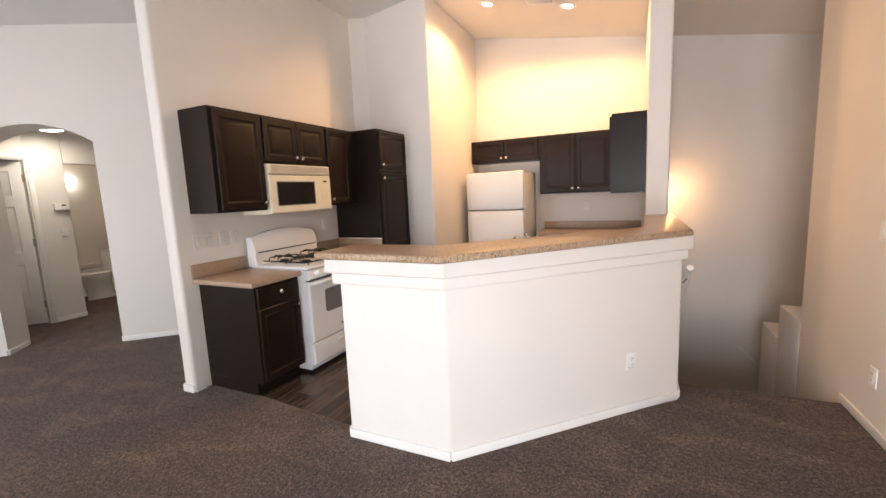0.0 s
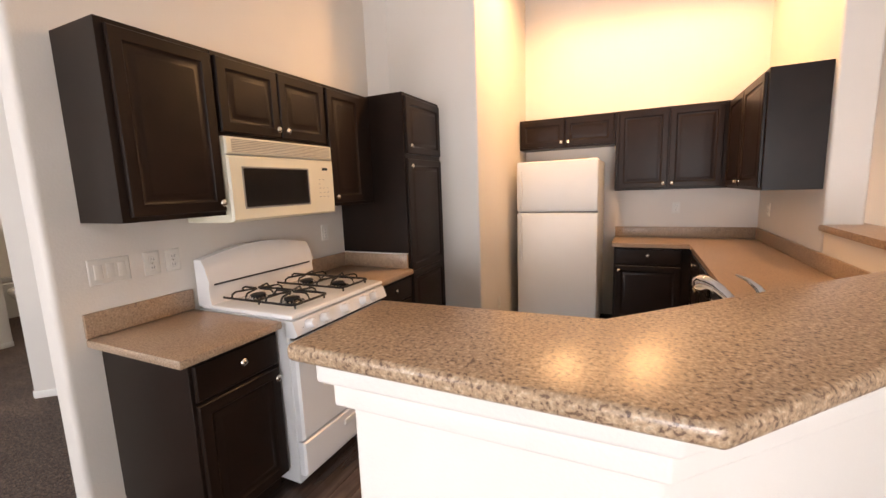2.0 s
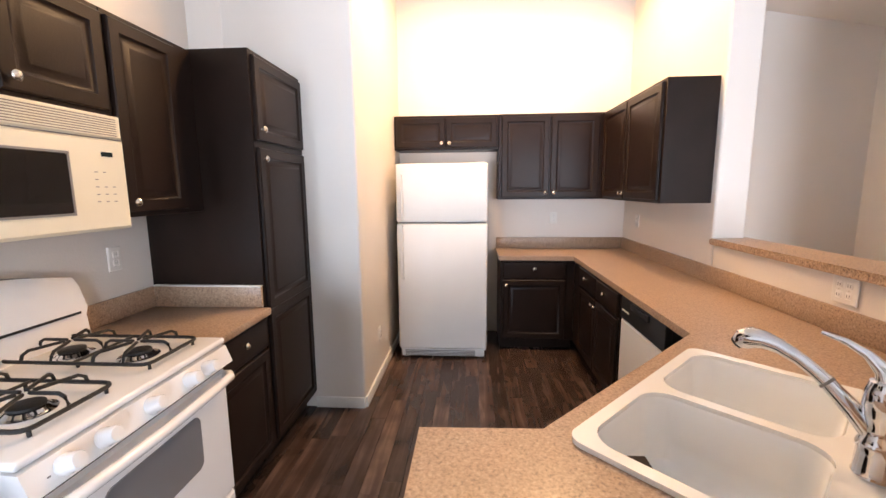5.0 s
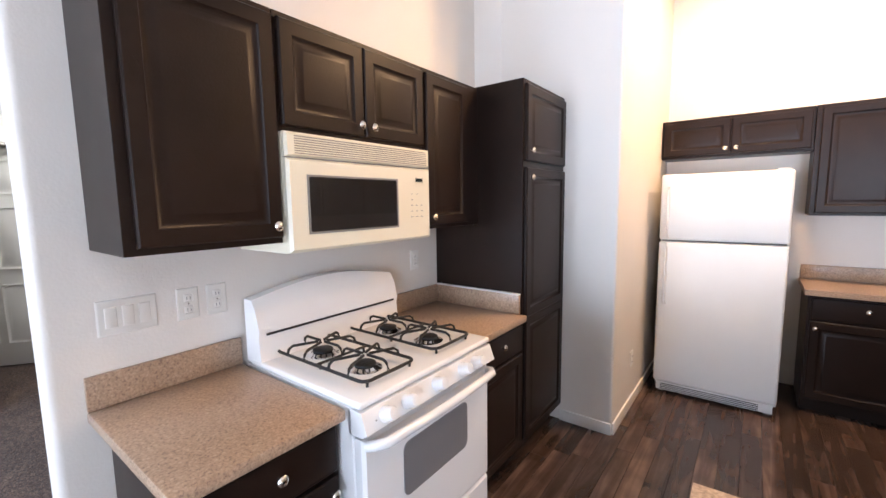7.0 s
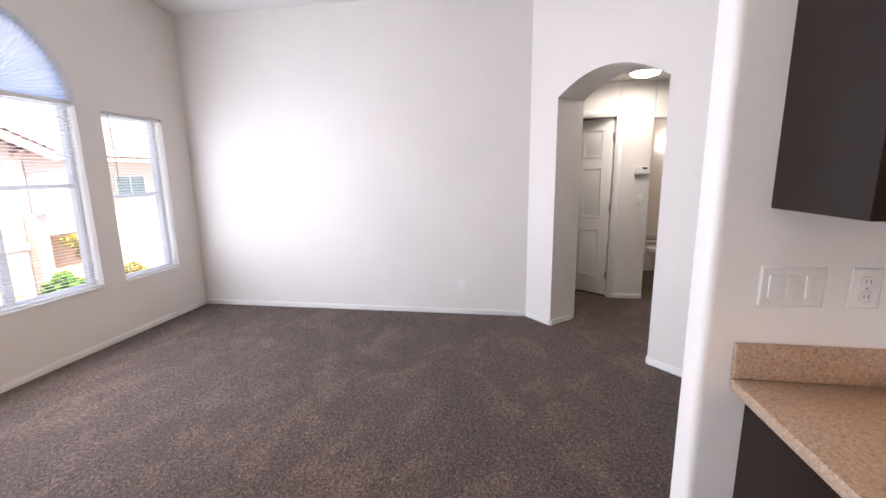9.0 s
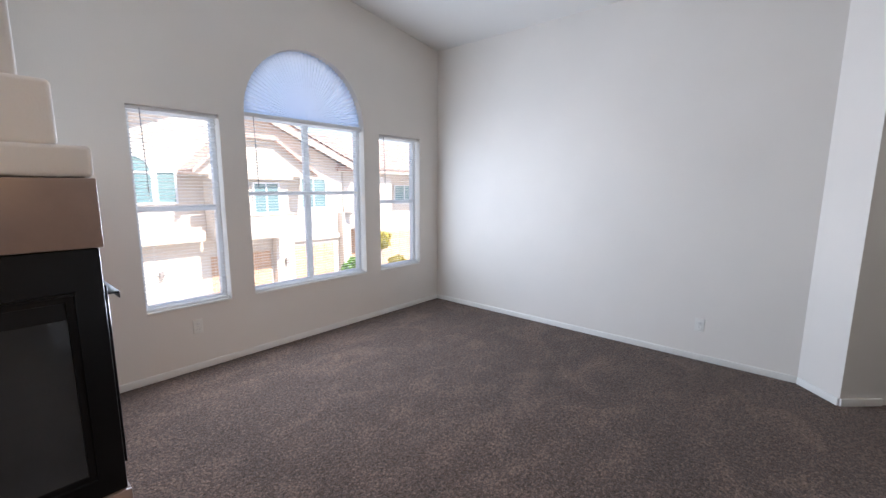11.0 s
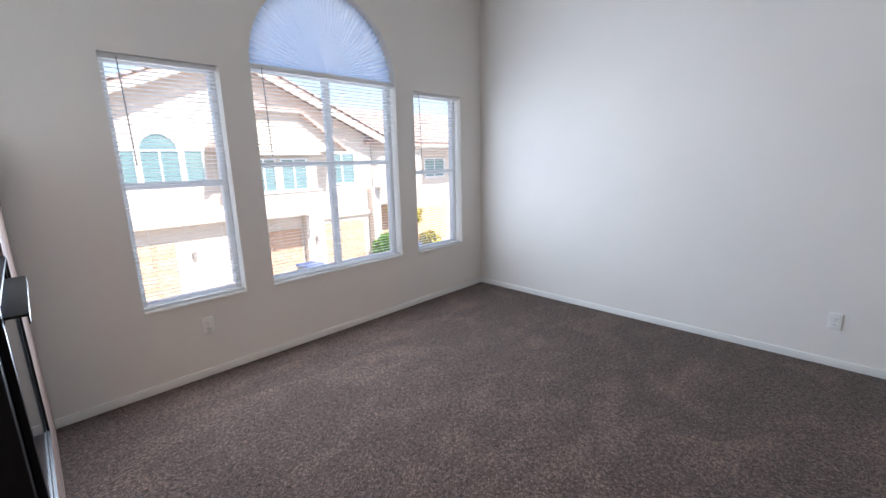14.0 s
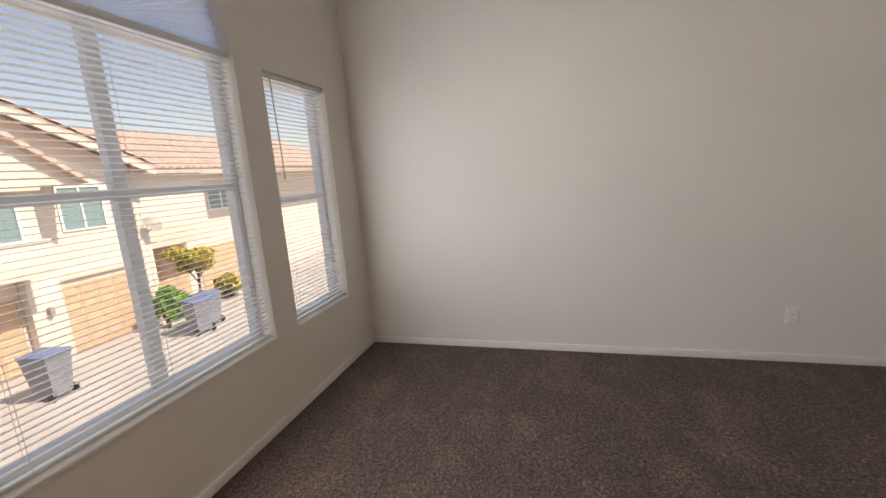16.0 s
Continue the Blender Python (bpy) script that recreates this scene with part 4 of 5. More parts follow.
plate(at(0.66, 3.645, 45, 0.34), "outlet", 1, "white outlet on the half wall")
plate(at(HX, 3.70, 90, 1.16), "switch", 1, "off-white switch plate below the thermostat")


# ---- windows ----
def window(n, x0, x1, z0, z1, arch):
    y = LY - 0.125
    t = tagged(new("window_%d" % n), kind="structure", label="white vinyl window, " + ("arched centre unit" if arch else "single-hung"))
    t.location = (0, 0, 0)
    bm = bmesh.new()
    f = 0.035
    bx(bm, x0 + 0.001, x0 + f, y - 0.03, y + 0.03, z0, z1, 0.004)
    bx(bm, x1 - f, x1 - 0.001, y - 0.03, y + 0.03, z0, z1, 0.004)
    bx(bm, x0 + f, x1 - f, y - 0.03, y + 0.03, z0 + 0.001, z0 + f, 0.004)
    bx(bm, x0 + f, x1 - f, y - 0.03, y + 0.03, z1 - f, z1 - 0.001, 0.004)
    part("window_frame", bm, M_VINYL, t)
    zm = 1.42 if arch else 1.31
    bm = bmesh.new()
    bx(bm, x0 + f, x1 - f, y - 0.018, y + 0.024, zm - 0.02, zm + 0.02, 0.004)
    part("meeting_rail", bm, M_VINYL, t)
    if arch:
        xm = (x0 + x1) / 2
        bm = bmesh.new()
        bx(bm, xm - 0.028, xm + 0.028, y - 0.02, y + 0.026, z0 + f, zm - 0.02, 0.004)
        bx(bm, xm - 0.028, xm + 0.028, y - 0.02, y + 0.026, zm + 0.02, z1 - f, 0.004)
        part("mullion", bm, M_VINYL, t)
        panes = [(x0 + f, xm - 0.028, z0 + f, zm - 0.02), (xm + 0.028, x1 - f, z0 + f, zm - 0.02), (x0 + f, xm - 0.028, zm + 0.02, z1 - f), (xm + 0.028, x1 - f, zm + 0.02, z1 - f)]
    else:
        panes = [(x0 + f, x1 - f, z0 + f, zm - 0.02), (x0 + f, x1 - f, zm + 0.02, z1 - f)]
    for a, b, c, d in panes:
        p = part("pane", box(a, b, y - 0.004, y, c, d), M_GLASS, t)
        p.visible_shadow = False
    bm = bmesh.new()
    bx(bm, x0 + 0.002, x1 - 0.002, LY - 0.095, LY + 0.012, z0 - 0.004, z0 + 0.012, 0.004)
    part("window_sill", bm, M_TRIM, t)
    if arch:
        r = (x1 - x0) / 2
        cx = (x0 + x1) / 2
        bm = bmesh.new()
        pr = None
        for i in range(33):
            a = math.pi * i / 32
            c, s = math.cos(a), math.sin(a)
            loop = [bm.verts.new((cx + q * c, yy, z1 + q * s)) for q, yy in ((r - 0.001, y - 0.03), (r - 0.001, y + 0.03), (r - f, y + 0.03), (r - f, y - 0.03))]
            if pr:
                for k in range(4):
                    bm.faces.new((pr[k], pr[(k + 1) % 4], loop[(k + 1) % 4], loop[k]))
            pr = loop
        part("arch_frame", bm, M_VINYL, t)
        bm = bmesh.new()
        bm.faces.new([bm.verts.new((cx + (r - f) * math.cos(math.pi * i / 32), y, z1 + 0.001 + (r - f) * math.sin(math.pi * i / 32))) for i in range(33)])
        bmesh.ops.solidify(bm, geom=bm.faces[:], thickness=0.004)
        p = part("arch_pane", bm, M_GLASS, t)
        p.visible_shadow = False


for n, (x0, x1, z0, z1) in enumerate(WIN):
    window(n + 1, x0, x1, z0, z1, n == 1)


def blind(x0, x1, z0, z1, label):
    y = LY - 0.045
    t = thing("mini_blind", Matrix.Translation(((x0 + x1) / 2, y, z1)), label, "window blind", "mini blinds")
    w, h = x1 - x0 - 0.012, z1 - z0
    part("headrail", box(-w / 2, w / 2, -0.018, 0.018, -0.03, -0.002, b=0.003), M_BLIND, t)
    part("bottom_rail", box(-w / 2, w / 2, -0.012, 0.012, -h + 0.016, -h + 0.028, b=0.003), M_BLIND, t)
    bm = bmesh.new()
    tilt = math.tan(radians(7))
    cs = [(-0.0125, 0.0), (-0.0045, 0.0018), (0.0045, 0.0018), (0.0125, 0.0)]
    a = [bm.verts.new((-w / 2 + 0.003, p, q + p * tilt)) for p, q in cs] + [bm.verts.new((-w / 2 + 0.003, p, q + p * tilt - 0.0007)) for p, q in cs[::-1]]
    b = [bm.verts.new((w / 2 - 0.003, v.co.y, v.co.z)) for v in a]
    bm.faces.new(a)
    bm.faces.new(b[::-1])
    for k in range(8):
        bm.faces.new((a[k], a[(k + 1) % 8], b[(k + 1) % 8], b[k]))
    me = finish(bm, "slat", M_BLIND)
    n = int((h - 0.075) / 0.0255)
    for i in range(n):
        s = new("slat", me)
        s.parent = t
        s.location = (random.uniform(-0.0006, 0.0006), 0, -0.05 - i * 0.0255)
        s.rotation_euler = (random.uniform(-0.02, 0.02), random.uniform(-0.0012, 0.0012), 0)
    for fx in (-w / 2 + 0.09, w / 2 - 0.09) if w < 0.8 else (-w / 2 + 0.10, 0.0, w / 2 - 0.10):
        for yy in (-0.0135, 0.0135):
            part("ladder_cord", box(fx - 0.0007, fx + 0.0007, yy - 0.0006, yy + 0.0006, -h + 0.025, -0.03), M_BLIND, t)
    bm = bmesh.new()
    tube(bm, [(w / 2 - 0.08, 0.025, -0.02), (w / 2 - 0.085, 0.030, -0.30), (w / 2 - 0.09, 0.030, -0.62)], 0.0035, 6)
    part("wand", bm, M_WAND, t, "clear grey tilt wand")


blind(*WIN[0], "white mini blind with open slats in a side window")
blind(WIN[1][0], WIN[1][1], WIN[1][2], 2.10, "wide white mini blind with open slats in the arched window")
blind(*WIN[2], "white mini blind with open slats in a side window")

fan = thing("fan_shade", Matrix.Translation(((WIN[1][0] + WIN[1][1]) / 2, LY - 0.06, 2.105)), "white pleated sunburst shade filling the arched window top", "window shade")
bm = bmesh.new()
NP, R = 96, 0.612
inner, outer_ = [], []
for i in range(NP + 1):
    a = math.pi * i / NP
    off = 0.011 if i % 2 else -0.011
    inner.append(bm.verts.new((0.012 * math.cos(a), off * 0.02, 0.012 * math.sin(a) + 0.004)))
    outer_.append(bm.verts.new((R * math.cos(a), off, R * math.sin(a) + 0.004)))
for i in range(NP):
    bm.faces.new((inner[i], outer_[i], outer_[i + 1], inner[i + 1]))
part("pleats", bm, M_FABRIC, fan, smooth=False)
part("base_rail", box(-R, R, -0.015, 0.015, -0.012, 0.006, b=0.003), M_BLIND, fan)
bm = bmesh.new()
lathe(bm, [(0.012, -0.013), (0.012, 0.013)], Matrix.Rotation(radians(90), 4, "X"), 24)
for vv in bm.verts:
    vv.co.z = max(vv.co.z, 0.004)
part("hub", bm, M_BLIND, fan)

# ---- fireplace ----
FX, FY, FE = -1.64, 0.42, -0.20
fp = thing("fireplace", Matrix.Translation((FX, FY, 0)), "corner fireplace with black metal firebox, tan tile and stepped plaster above", "fireplace")
LW, LD = FE - FX, FY - LY - 0.002
bm = bmesh.new()
bx(bm, 0.02, LW, -LD, -0.02, 0.0, 1.50)
part("core", bm, M_GROUT, fp)
bm = bmesh.new()
bx(bm, 0.006, LW - 0.004, -0.95, -0.006, 0.318, 1.268, 0.006)
fb = part("firebox", bm, M_BRASS, fp, "black metal firebox surround")


def ring_on(x0, x1, z0, z1, m, steps, cap=True):
    bm = bmesh.new()
    rings(bm, x0, x1, z0, z1, 0, steps, cap)
    bmesh.ops.transform(bm, matrix=m, verts=bm.verts)
    return bm


mf = Matrix.Translation((LW, 0.0, 0)) @ Matrix.Rotation(radians(180), 4, "Z")
ms = Matrix.Translation((0, 0, 0)) @ Matrix.Rotation(radians(-90), 4, "Z")
GF = mat("firebox_glass", (0.030, 0.034, 0.038), 0.10, coat=0.4, vary=0.25, scale=3)
for m, w in ((mf, LW), (ms, 0.95)):
    part("door_frame", ring_on(0.06, w - 0.085, 0.40, 1.12, m, [(0, -0.004), (0, 0.010), (0.006, 0.012), (0.010, 0.004), (0.03, 0.004), (0.032, -0.004)], False), M_BRASS, fb)
    part("glass_door", ring_on(0.092, w - 0.117, 0.432, 1.03, m, [(0, -0.003), (0, 0.003)]), GF, fb, "dark reflective fireplace glass")
bm = bmesh.new()
bx(bm, -0.055, 0.004, -0.62, -0.10, 1.075, 1.083, 0.002)
bx(bm, -0.055, -0.051, -0.62, -0.10, 1.055, 1.083, 0.002)
part("hood", bm, M_BRASS, fb, "narrow black metal hood lip")


def tile_strip(z0, z1, y_len, w_len, out):
    ts = 0.305
    n = int(math.ceil(w_len / ts))
    for i in range(n):
        a, b = i * ts, min((i + 1) * ts - 0.004, w_len)
        part("tile", box(a - (out if i == 0 else 0), b, -0.012, out, z0, z1, b=0.004), M_TILE, fp)
    n = int(math.ceil((y_len - 0.012) / ts))
    for i in range(n):
        a, b = 0.016 + i * ts, min(0.016 + (i + 1) * ts - 0.004, y_len)
        part("tile", box(-out, 0.012, -b, -a, z0, z1, b=0.004), M_TILE, fp)


tile_strip(1.272, 1.515, LD, LW, 0.006)
tile_strip(0.004, 0.156, LD, LW, 0.004)
tile_strip(0.160, 0.314, LD, LW, 0.004)
for k in range(3):
    n0 = 0.955 + k * 0.26
    for z0, z1 in ((0.318, 0.633), (0.637, 0.95), (0.954, 1.268)):
        part("tile", box(-0.004, 0.012, -min(n0 + 0.256, LD), -n0, z0, z1, b=0.004), M_TILE, fp)
for ins, z0, z1 in ((-0.006, 1.517, 1.625), (0.07, 1.625, 1.845), (0.14, 1.845, 3.9)):
    bm = bmesh.new()
    bx(bm, ins, LW, -LD, -max(ins, 0) - 0.004, z0, z1, 0.018, 4)
    part("plaster_step", bm, M_WALL, fp, "off-white stepped plaster")

# ---- hall things ----
hd = thing("interior_door", Matrix.Translation((HX - 0.06, 3.405, 0.020)) @ Matrix.Rotation(radians(-90 - 38), 4, "Z"), "white six-panel interior door standing half open", "door")
bm = bmesh.new()
bx(bm, 0.0, 0.76, -0.0, 0.035, 0.0, 2.055, 0.003)
slab = part("slab", bm, M_TRIM, hd)
for x0, x1 in ((0.11, 0.345), (0.415, 0.65)):
    for z0, z1 in ((0.22, 0.78), (0.93, 1.50), (1.63, 1.93)):
        for yy, sgn in ((0.0, 1), (0.035, -1)):
            bm = bmesh.new()
            rings(bm, x0, x1, z0, z1, 0, [(0, -0.001), (0.0, 0.009), (0.014, 0.0015), (0.026, 0.0015), (0.055, 0.010)])
            if sgn < 0:
                bmesh.ops.transform(bm, matrix=Matrix.Diagonal((1, -1, 1, 1)), verts=bm.verts)
            bmesh.ops.translate(bm, vec=(0, yy, 0), verts=bm.verts)
            part("panel", bm, M_TRIM, slab)
for yy, s in ((-0.001, -1), (0.036, 1)):
    bm = bmesh.new()
    lathe(bm, [(0.028, 0.0), (0.026, 0.008), (0.011, 0.012), (0.011, 0.035), (0.026, 0.045), (0.026, 0.06), (0.012, 0.068)], Matrix.Translation((0.70, yy, 0.95)) @ Matrix.Rotation(radians(90 * (1 if s < 0 else -1)), 4, "X"), 18)
    part("door_knob", bm, M_NICKEL, slab, "satin nickel knob")
for z in (0.2, 1.0, 1.8):
    part("hinge", box(-0.012, 0.002, 0.028, 0.04, z, z + 0.09), M_NICKEL, hd)


def casing(name, y0, y1, x, h=2.06):
    t = tagged(new(name), kind="structure", label="white painted door casing")
    for s, (a, b) in (("left", (y0 - 0.055, y0)), ("right", (y1, y1 + 0.055))):
        part("casing_side", box(x, x + 0.014, a, b, 0.0, h + 0.055, b=0.004), M_TRIM, t)
    part("casing_head", box(x, x + 0.014, y0 + 0.001, y1 - 0.001, h, h + 0.055, b=0.004), M_TRIM, t)
    for a, b in ((y0, y0 + 0.016), (y1 - 0.016, y1)):
        part("jamb", box(x - 0.125, x, a, b, 0.0, h), M_TRIM, t)
    part("jamb_head", box(x - 0.125, x, y0 + 0.017, y1 - 0.017, h - 0.016, h), M_TRIM, t)


casing("door_frame_1", 2.63, 3.42, HX + 0.001, 2.10)
th = thing("thermostat", at(HX, 3.70, 90, 1.495), "white wall thermostat with a small display", "thermostat")
bm = bmesh.new()
bx(bm, -0.075, 0.075, -0.032, -0.001, -0.045, 0.045, 0.006, 3)
part("case", bm, M_PLATE, th)
part("display", box(0.0, 0.05, -0.0335, -0.0318, 0.012, 0.03), M_DISPLAY, th)
part("lower_cover", box(-0.072, 0.072, -0.036, -0.0322, -0.042, -0.012, b=0.002), M_PLATE, th)
hl = thing("hall_light", Matrix.Translation((-5.70, 3.53, 2.45)), "round flush hall ceiling light, lit white", "ceiling light")
bm = bmesh.new()
lathe(bm, [(0.15, 0.0), (0.15, -0.018), (0.14, -0.022)], n=32, caps=False)
part("rim", bm, M_TRIM, hl)
bm = bmesh.new()
lathe(bm, [(0.139, -0.015), (0.12, -0.04), (0.07, -0.055), (0.01, -0.06)], n=32)
part("diffuser", bm, M_GLOWC, hl)
lamp("hall_lamp", "AREA", 4.0, (0.97, 1.0, 0.92), look((-5.70, 3.53, 2.385), (-5.70, 3.53, 0)), size=0.26, size_y=0.26)

tl = thing("toilet", at(-7.25, 4.62, 0), "white porcelain toilet with closed seat in the bathroom", "toilet")
bm = bmesh.new()
prev = None
for z, rx, ry, cy in ((0.0, 0.11, 0.20, -0.12), (0.05, 0.10, 0.19, -0.12), (0.18, 0.10, 0.18, -0.14), (0.30, 0.16, 0.22, -0.19), (0.38, 0.185, 0.245, -0.21), (0.395, 0.18, 0.24, -0.21)):
    loop = [bm.verts.new((rx * math.cos(2 * math.pi * i / 28), cy + ry * math.sin(2 * math.pi * i / 28), z)) for i in range(28)]
    if prev:
        for i in range(28):
            bm.faces.new((prev[i], prev[(i + 1) % 28], loop[(i + 1) % 28], loop[i]))
    else:
        bm.faces.new(loop[::-1])
    prev = loop
bm.faces.new(prev)
part("bowl", bm, M_SOAP, tl)
bm = bmesh.new()
lathe(bm, [(0.185, 0.0), (0.19, 0.01), (0.185, 0.03), (0.15, 0.04)], Matrix.Translation((0, -0.21, 0.397)) @ Matrix.Diagonal((1, 1.3, 1, 1)), 28)
part("seat", bm, M_SOAP, tl)
bm = bmesh.new()
bx(bm, -0.22, 0.22, 0.04, 0.22, 0.36, 0.74, 0.02, 3)
tk = part("tank", bm, M_SOAP, tl)
part("tank_lid", box(-0.23, 0.23, 0.03, 0.23, 0.742, 0.775, b=0.01), M_SOAP, tk)
tb = thing("bathtub", at(-8.0, 4.75, 0), "white bathtub along the far bathroom wall", "bathtub")
bm = bmesh.new()
plate_with_holes(bm, rounded_rect(-0.345, 0.36, -0.98, 1.1, 0.02), [rounded_rect(-0.26, 0.27, -0.88, 1.0, 0.12)], 0.40, 0.45)
bx(bm, 0.33, 0.355, -0.97, 1.09, 0.0, 0.40)
part("tub_shell", bm, M_SOAP, tb)
# glowing box added for a small bright rectangle, taken for a window/vent
bl = thing("bathroom_light", at(-8.35, 4.72, 90, 1.93), "small glowing box standing in for a bright rectangle on the bathroom wall", "wall light")
bm = bmesh.new()
bx(bm, -0.12, 0.12, -0.09, -0.02, -0.09, 0.09, 0.02, 3)
part("shade", bm, M_GLOWC, bl)
part("back_plate", box(-0.10, 0.10, -0.02, -0.001, -0.05, 0.05, b=0.004), M_NICKEL, bl)
# point light without a fitting, added to brighten the bathroom
lamp("bath_lamp", "POINT", 3, (1.0, 0.93, 0.80), Matrix.Translation((-7.3, 4.6, 2.1)), radius=0.1)

# ---- stairs ----
sr = tagged(new("stairs"), kind="structure", label="carpeted stair flight going down")
for i in range(9):
    bm = bmesh.new()
    bx(bm, 0.957, RX - 0.002, 4.21 + 0.27 * i, 4.21 + 0.27 * (i + 1) + 0.02, -0.18 * (i + 1) - 0.30, -0.18 * (i + 1), 0.012, 2)
    part("step", bm, M_CARPET, sr)
solid("stair_landing", box(0.957, 2.949, 6.64, NY - 0.001, -3.2, -1.81), M_CARPET, "carpeted landing")
hr = thing("handrail", Matrix.Translation((0.955, 4.20, 0.86)), "white painted handrail going down beside the half wall", "handrail")
bm = bmesh.new()
tube(bm, [(0.075, 0.0, 0.0), (0.075, 2.2, -1.47)], 0.022, 12)
part("rail", bm, M_TRIM, hr)
for s in (0.12, 1.0, 1.9):
    bm = bmesh.new()
    tube(bm, [(0.001, s, -0.667 * s - 0.06), (0.045, s, -0.667 * s - 0.055), (0.075, s, -0.667 * s - 0.015)], 0.006, 8)
    part("bracket", bm, M_NICKEL, hr, "satin nickel bracket")
sk = thing("stair_skirt", Matrix(), "sloping stair skirt board on the stairwell wall", "trim")
bm = bmesh.new()
vv = [bm.verts.new(c) for c in ((1.86, NY - 0.002, -0.60), (2.09, NY - 0.002, -0.83), (2.09, NY - 0.002, -0.79), (1.86, NY - 0.002, -0.56))]
ww = [bm.verts.new(v.co + Vector((0, -0.015, 0))) for v in vv]
bm.faces.new(vv)
bm.faces.new(ww[::-1])
for i in range(4):
    bm.faces.new((vv[i], ww[i], ww[(i + 1) % 4], vv[(i + 1) % 4]))
part("board", bm, M_TRIM, sk)
# unseen lamp body and light, added for the warm glow on this wall
sc_ = thing("wall_sconce", at(0.955, 6.62, 90, 1.35), "unseen warm lamp added for the glow on the stairwell wall", "wall light")
bm = bmesh.new()
lathe(bm, [(0.018, -0.05), (0.027, 0.0), (0.024, 0.06)], Matrix.Translation((0, -0.035, 0)), 16)
part("shade", bm, M_LAMP, sc_)
part("arm", box(-0.015, 0.015, -0.03, -0.001, -0.02, 0.02), M_NICKEL, sc_)
lamp("sconce_lamp", "POINT", 1.7, (1.0, 0.50, 0.18), Matrix.Translation((1.07, 6.50, 1.32)), radius=0.04)

# ---- outside ----
GZ, HY = -2.85, -13.0
bm = bmesh.new()
bx(bm, -400, 400, -400, -1.5, GZ - 0.5, GZ)
bx(bm, -400, 400, -1.5, 400, GZ - 0.5, GZ - 0.36)
solid("ground", bm, M_CONC, "pale concrete driveway and ground", smooth=False)
bm = bmesh.new()
bx(bm, -9.0, 3.3, LY - 0.161, LY - 0.158, GZ, -0.05)
solid("wall_own_outside", bm, M_STUCCO, "tan stucco wall below the windows")


def roof(bm, pts_low, pts_high, th=0.14):
    a = [bm.verts.new(p) for p in (*pts_low, *pts_high[::-1])]
    b = [bm.verts.new(v.co + Vector((0, 0, th))) for v in a]
    bm.faces.new(a[::-1])
    bm.faces.new(b)
    n = len(a)
    for i in range(n):
        bm.faces.new((a[i], a[(i + 1) % n], b[(i + 1) % n], b[i]))


def roof_tiles(parent, p0, along, up, n_al, n_up, name="tile_rows"):
    """Rows of half-round roof tiles, joined."""
    al, u = Vector(along), Vector(up)
    nrm = al.cross(u).normalized()
    if nrm.z < 0:
        nrm = -nrm
    verts, faces = [], []
    for r in range(n_up):
        for c in range(n_al):
            o = Vector(p0) + al * (c / n_al) + u * (r / n_up)
            da, du = al / n_al, u / n_up * 1.08
            base_i = len(verts)
            for s in (0, 1):
                for k in range(5):
                    t = k / 4
                    h = 0.075 * math.sin(math.pi * t) + 0.03 * (1 - s) + 0.145
                    verts.append(o + da * (0.04 + 0.92 * t) + du * s + nrm * h)
            for k in range(4):
                faces.append((base_i + k, base_i + k + 1, base_i + 6 + k, base_i + 5 + k))
            faces.append((base_i, base_i + 1, base_i + 2, base_i + 3, base_i + 4))
    me = bpy.data.meshes.new(name)
    me.from_pydata([tuple(v) for v in verts], [], faces)
    me.materials.append(M_ROOF)
    ob = new(name, me)
    ob.parent = parent
    tagged(ob, kind="stuff")


def ext_window(parent, x0, x1, z0, z1, y, arch=False, nx=2):
    bm = bmesh.new()
    f = 0.06
    for a, b, c, d in ((x0 - f, x0, z0 - f, z1), (x1, x1 + f, z0 - f, z1), (x0, x1, z0 - f, z0)) + (() if arch else ((x0 - f, x1 + f, z1, z1 + f),)):
        bx(bm, a, b, y - 0.02, y + 0.05, c, d)
    for i in range(1, nx):
        xm = x0 + (x1 - x0) * i / nx
        bx(bm, xm - 0.025, xm + 0.025, y - 0.01, y + 0.035, z0, z1)
    if arch:
        cx, r = (x0 + x1) / 2, (x1 - x0) / 2
        bx(bm, x0, x1, y - 0.01, y + 0.035, z1 - 0.03, z1 + 0.03)
        pr = None
        for i in range(17):
            c, s = math.cos(math.pi * i / 16), math.sin(math.pi * i / 16)
            loop = [bm.verts.new((cx + q * c, yy, z1 + q * s)) for q, yy in ((r, y - 0.02), (r, y + 0.05), (r + f, y + 0.05), (r + f, y - 0.02))]
            if pr:
                for k in range(4):
                    bm.faces.new((pr[k], pr[(k + 1) % 4], loop[(k + 1) % 4], loop[k]))
            pr = loop
    w = part("window", bm, M_VINYL, parent)
    bm = bmesh.new()
    bx(bm, x0, x1, y - 0.01, y + 0.012, z0, z1)
    if arch:
        cx, r = (x0 + x1) / 2, (x1 - x0) / 2
        a = [bm.verts.new((cx + r * math.cos(math.pi * i / 16), y + 0.012, z1 + r * math.sin(math.pi * i / 16))) for i in range(17)]
        bm.faces.new(a)
    part("pane", bm, M_WING, w)


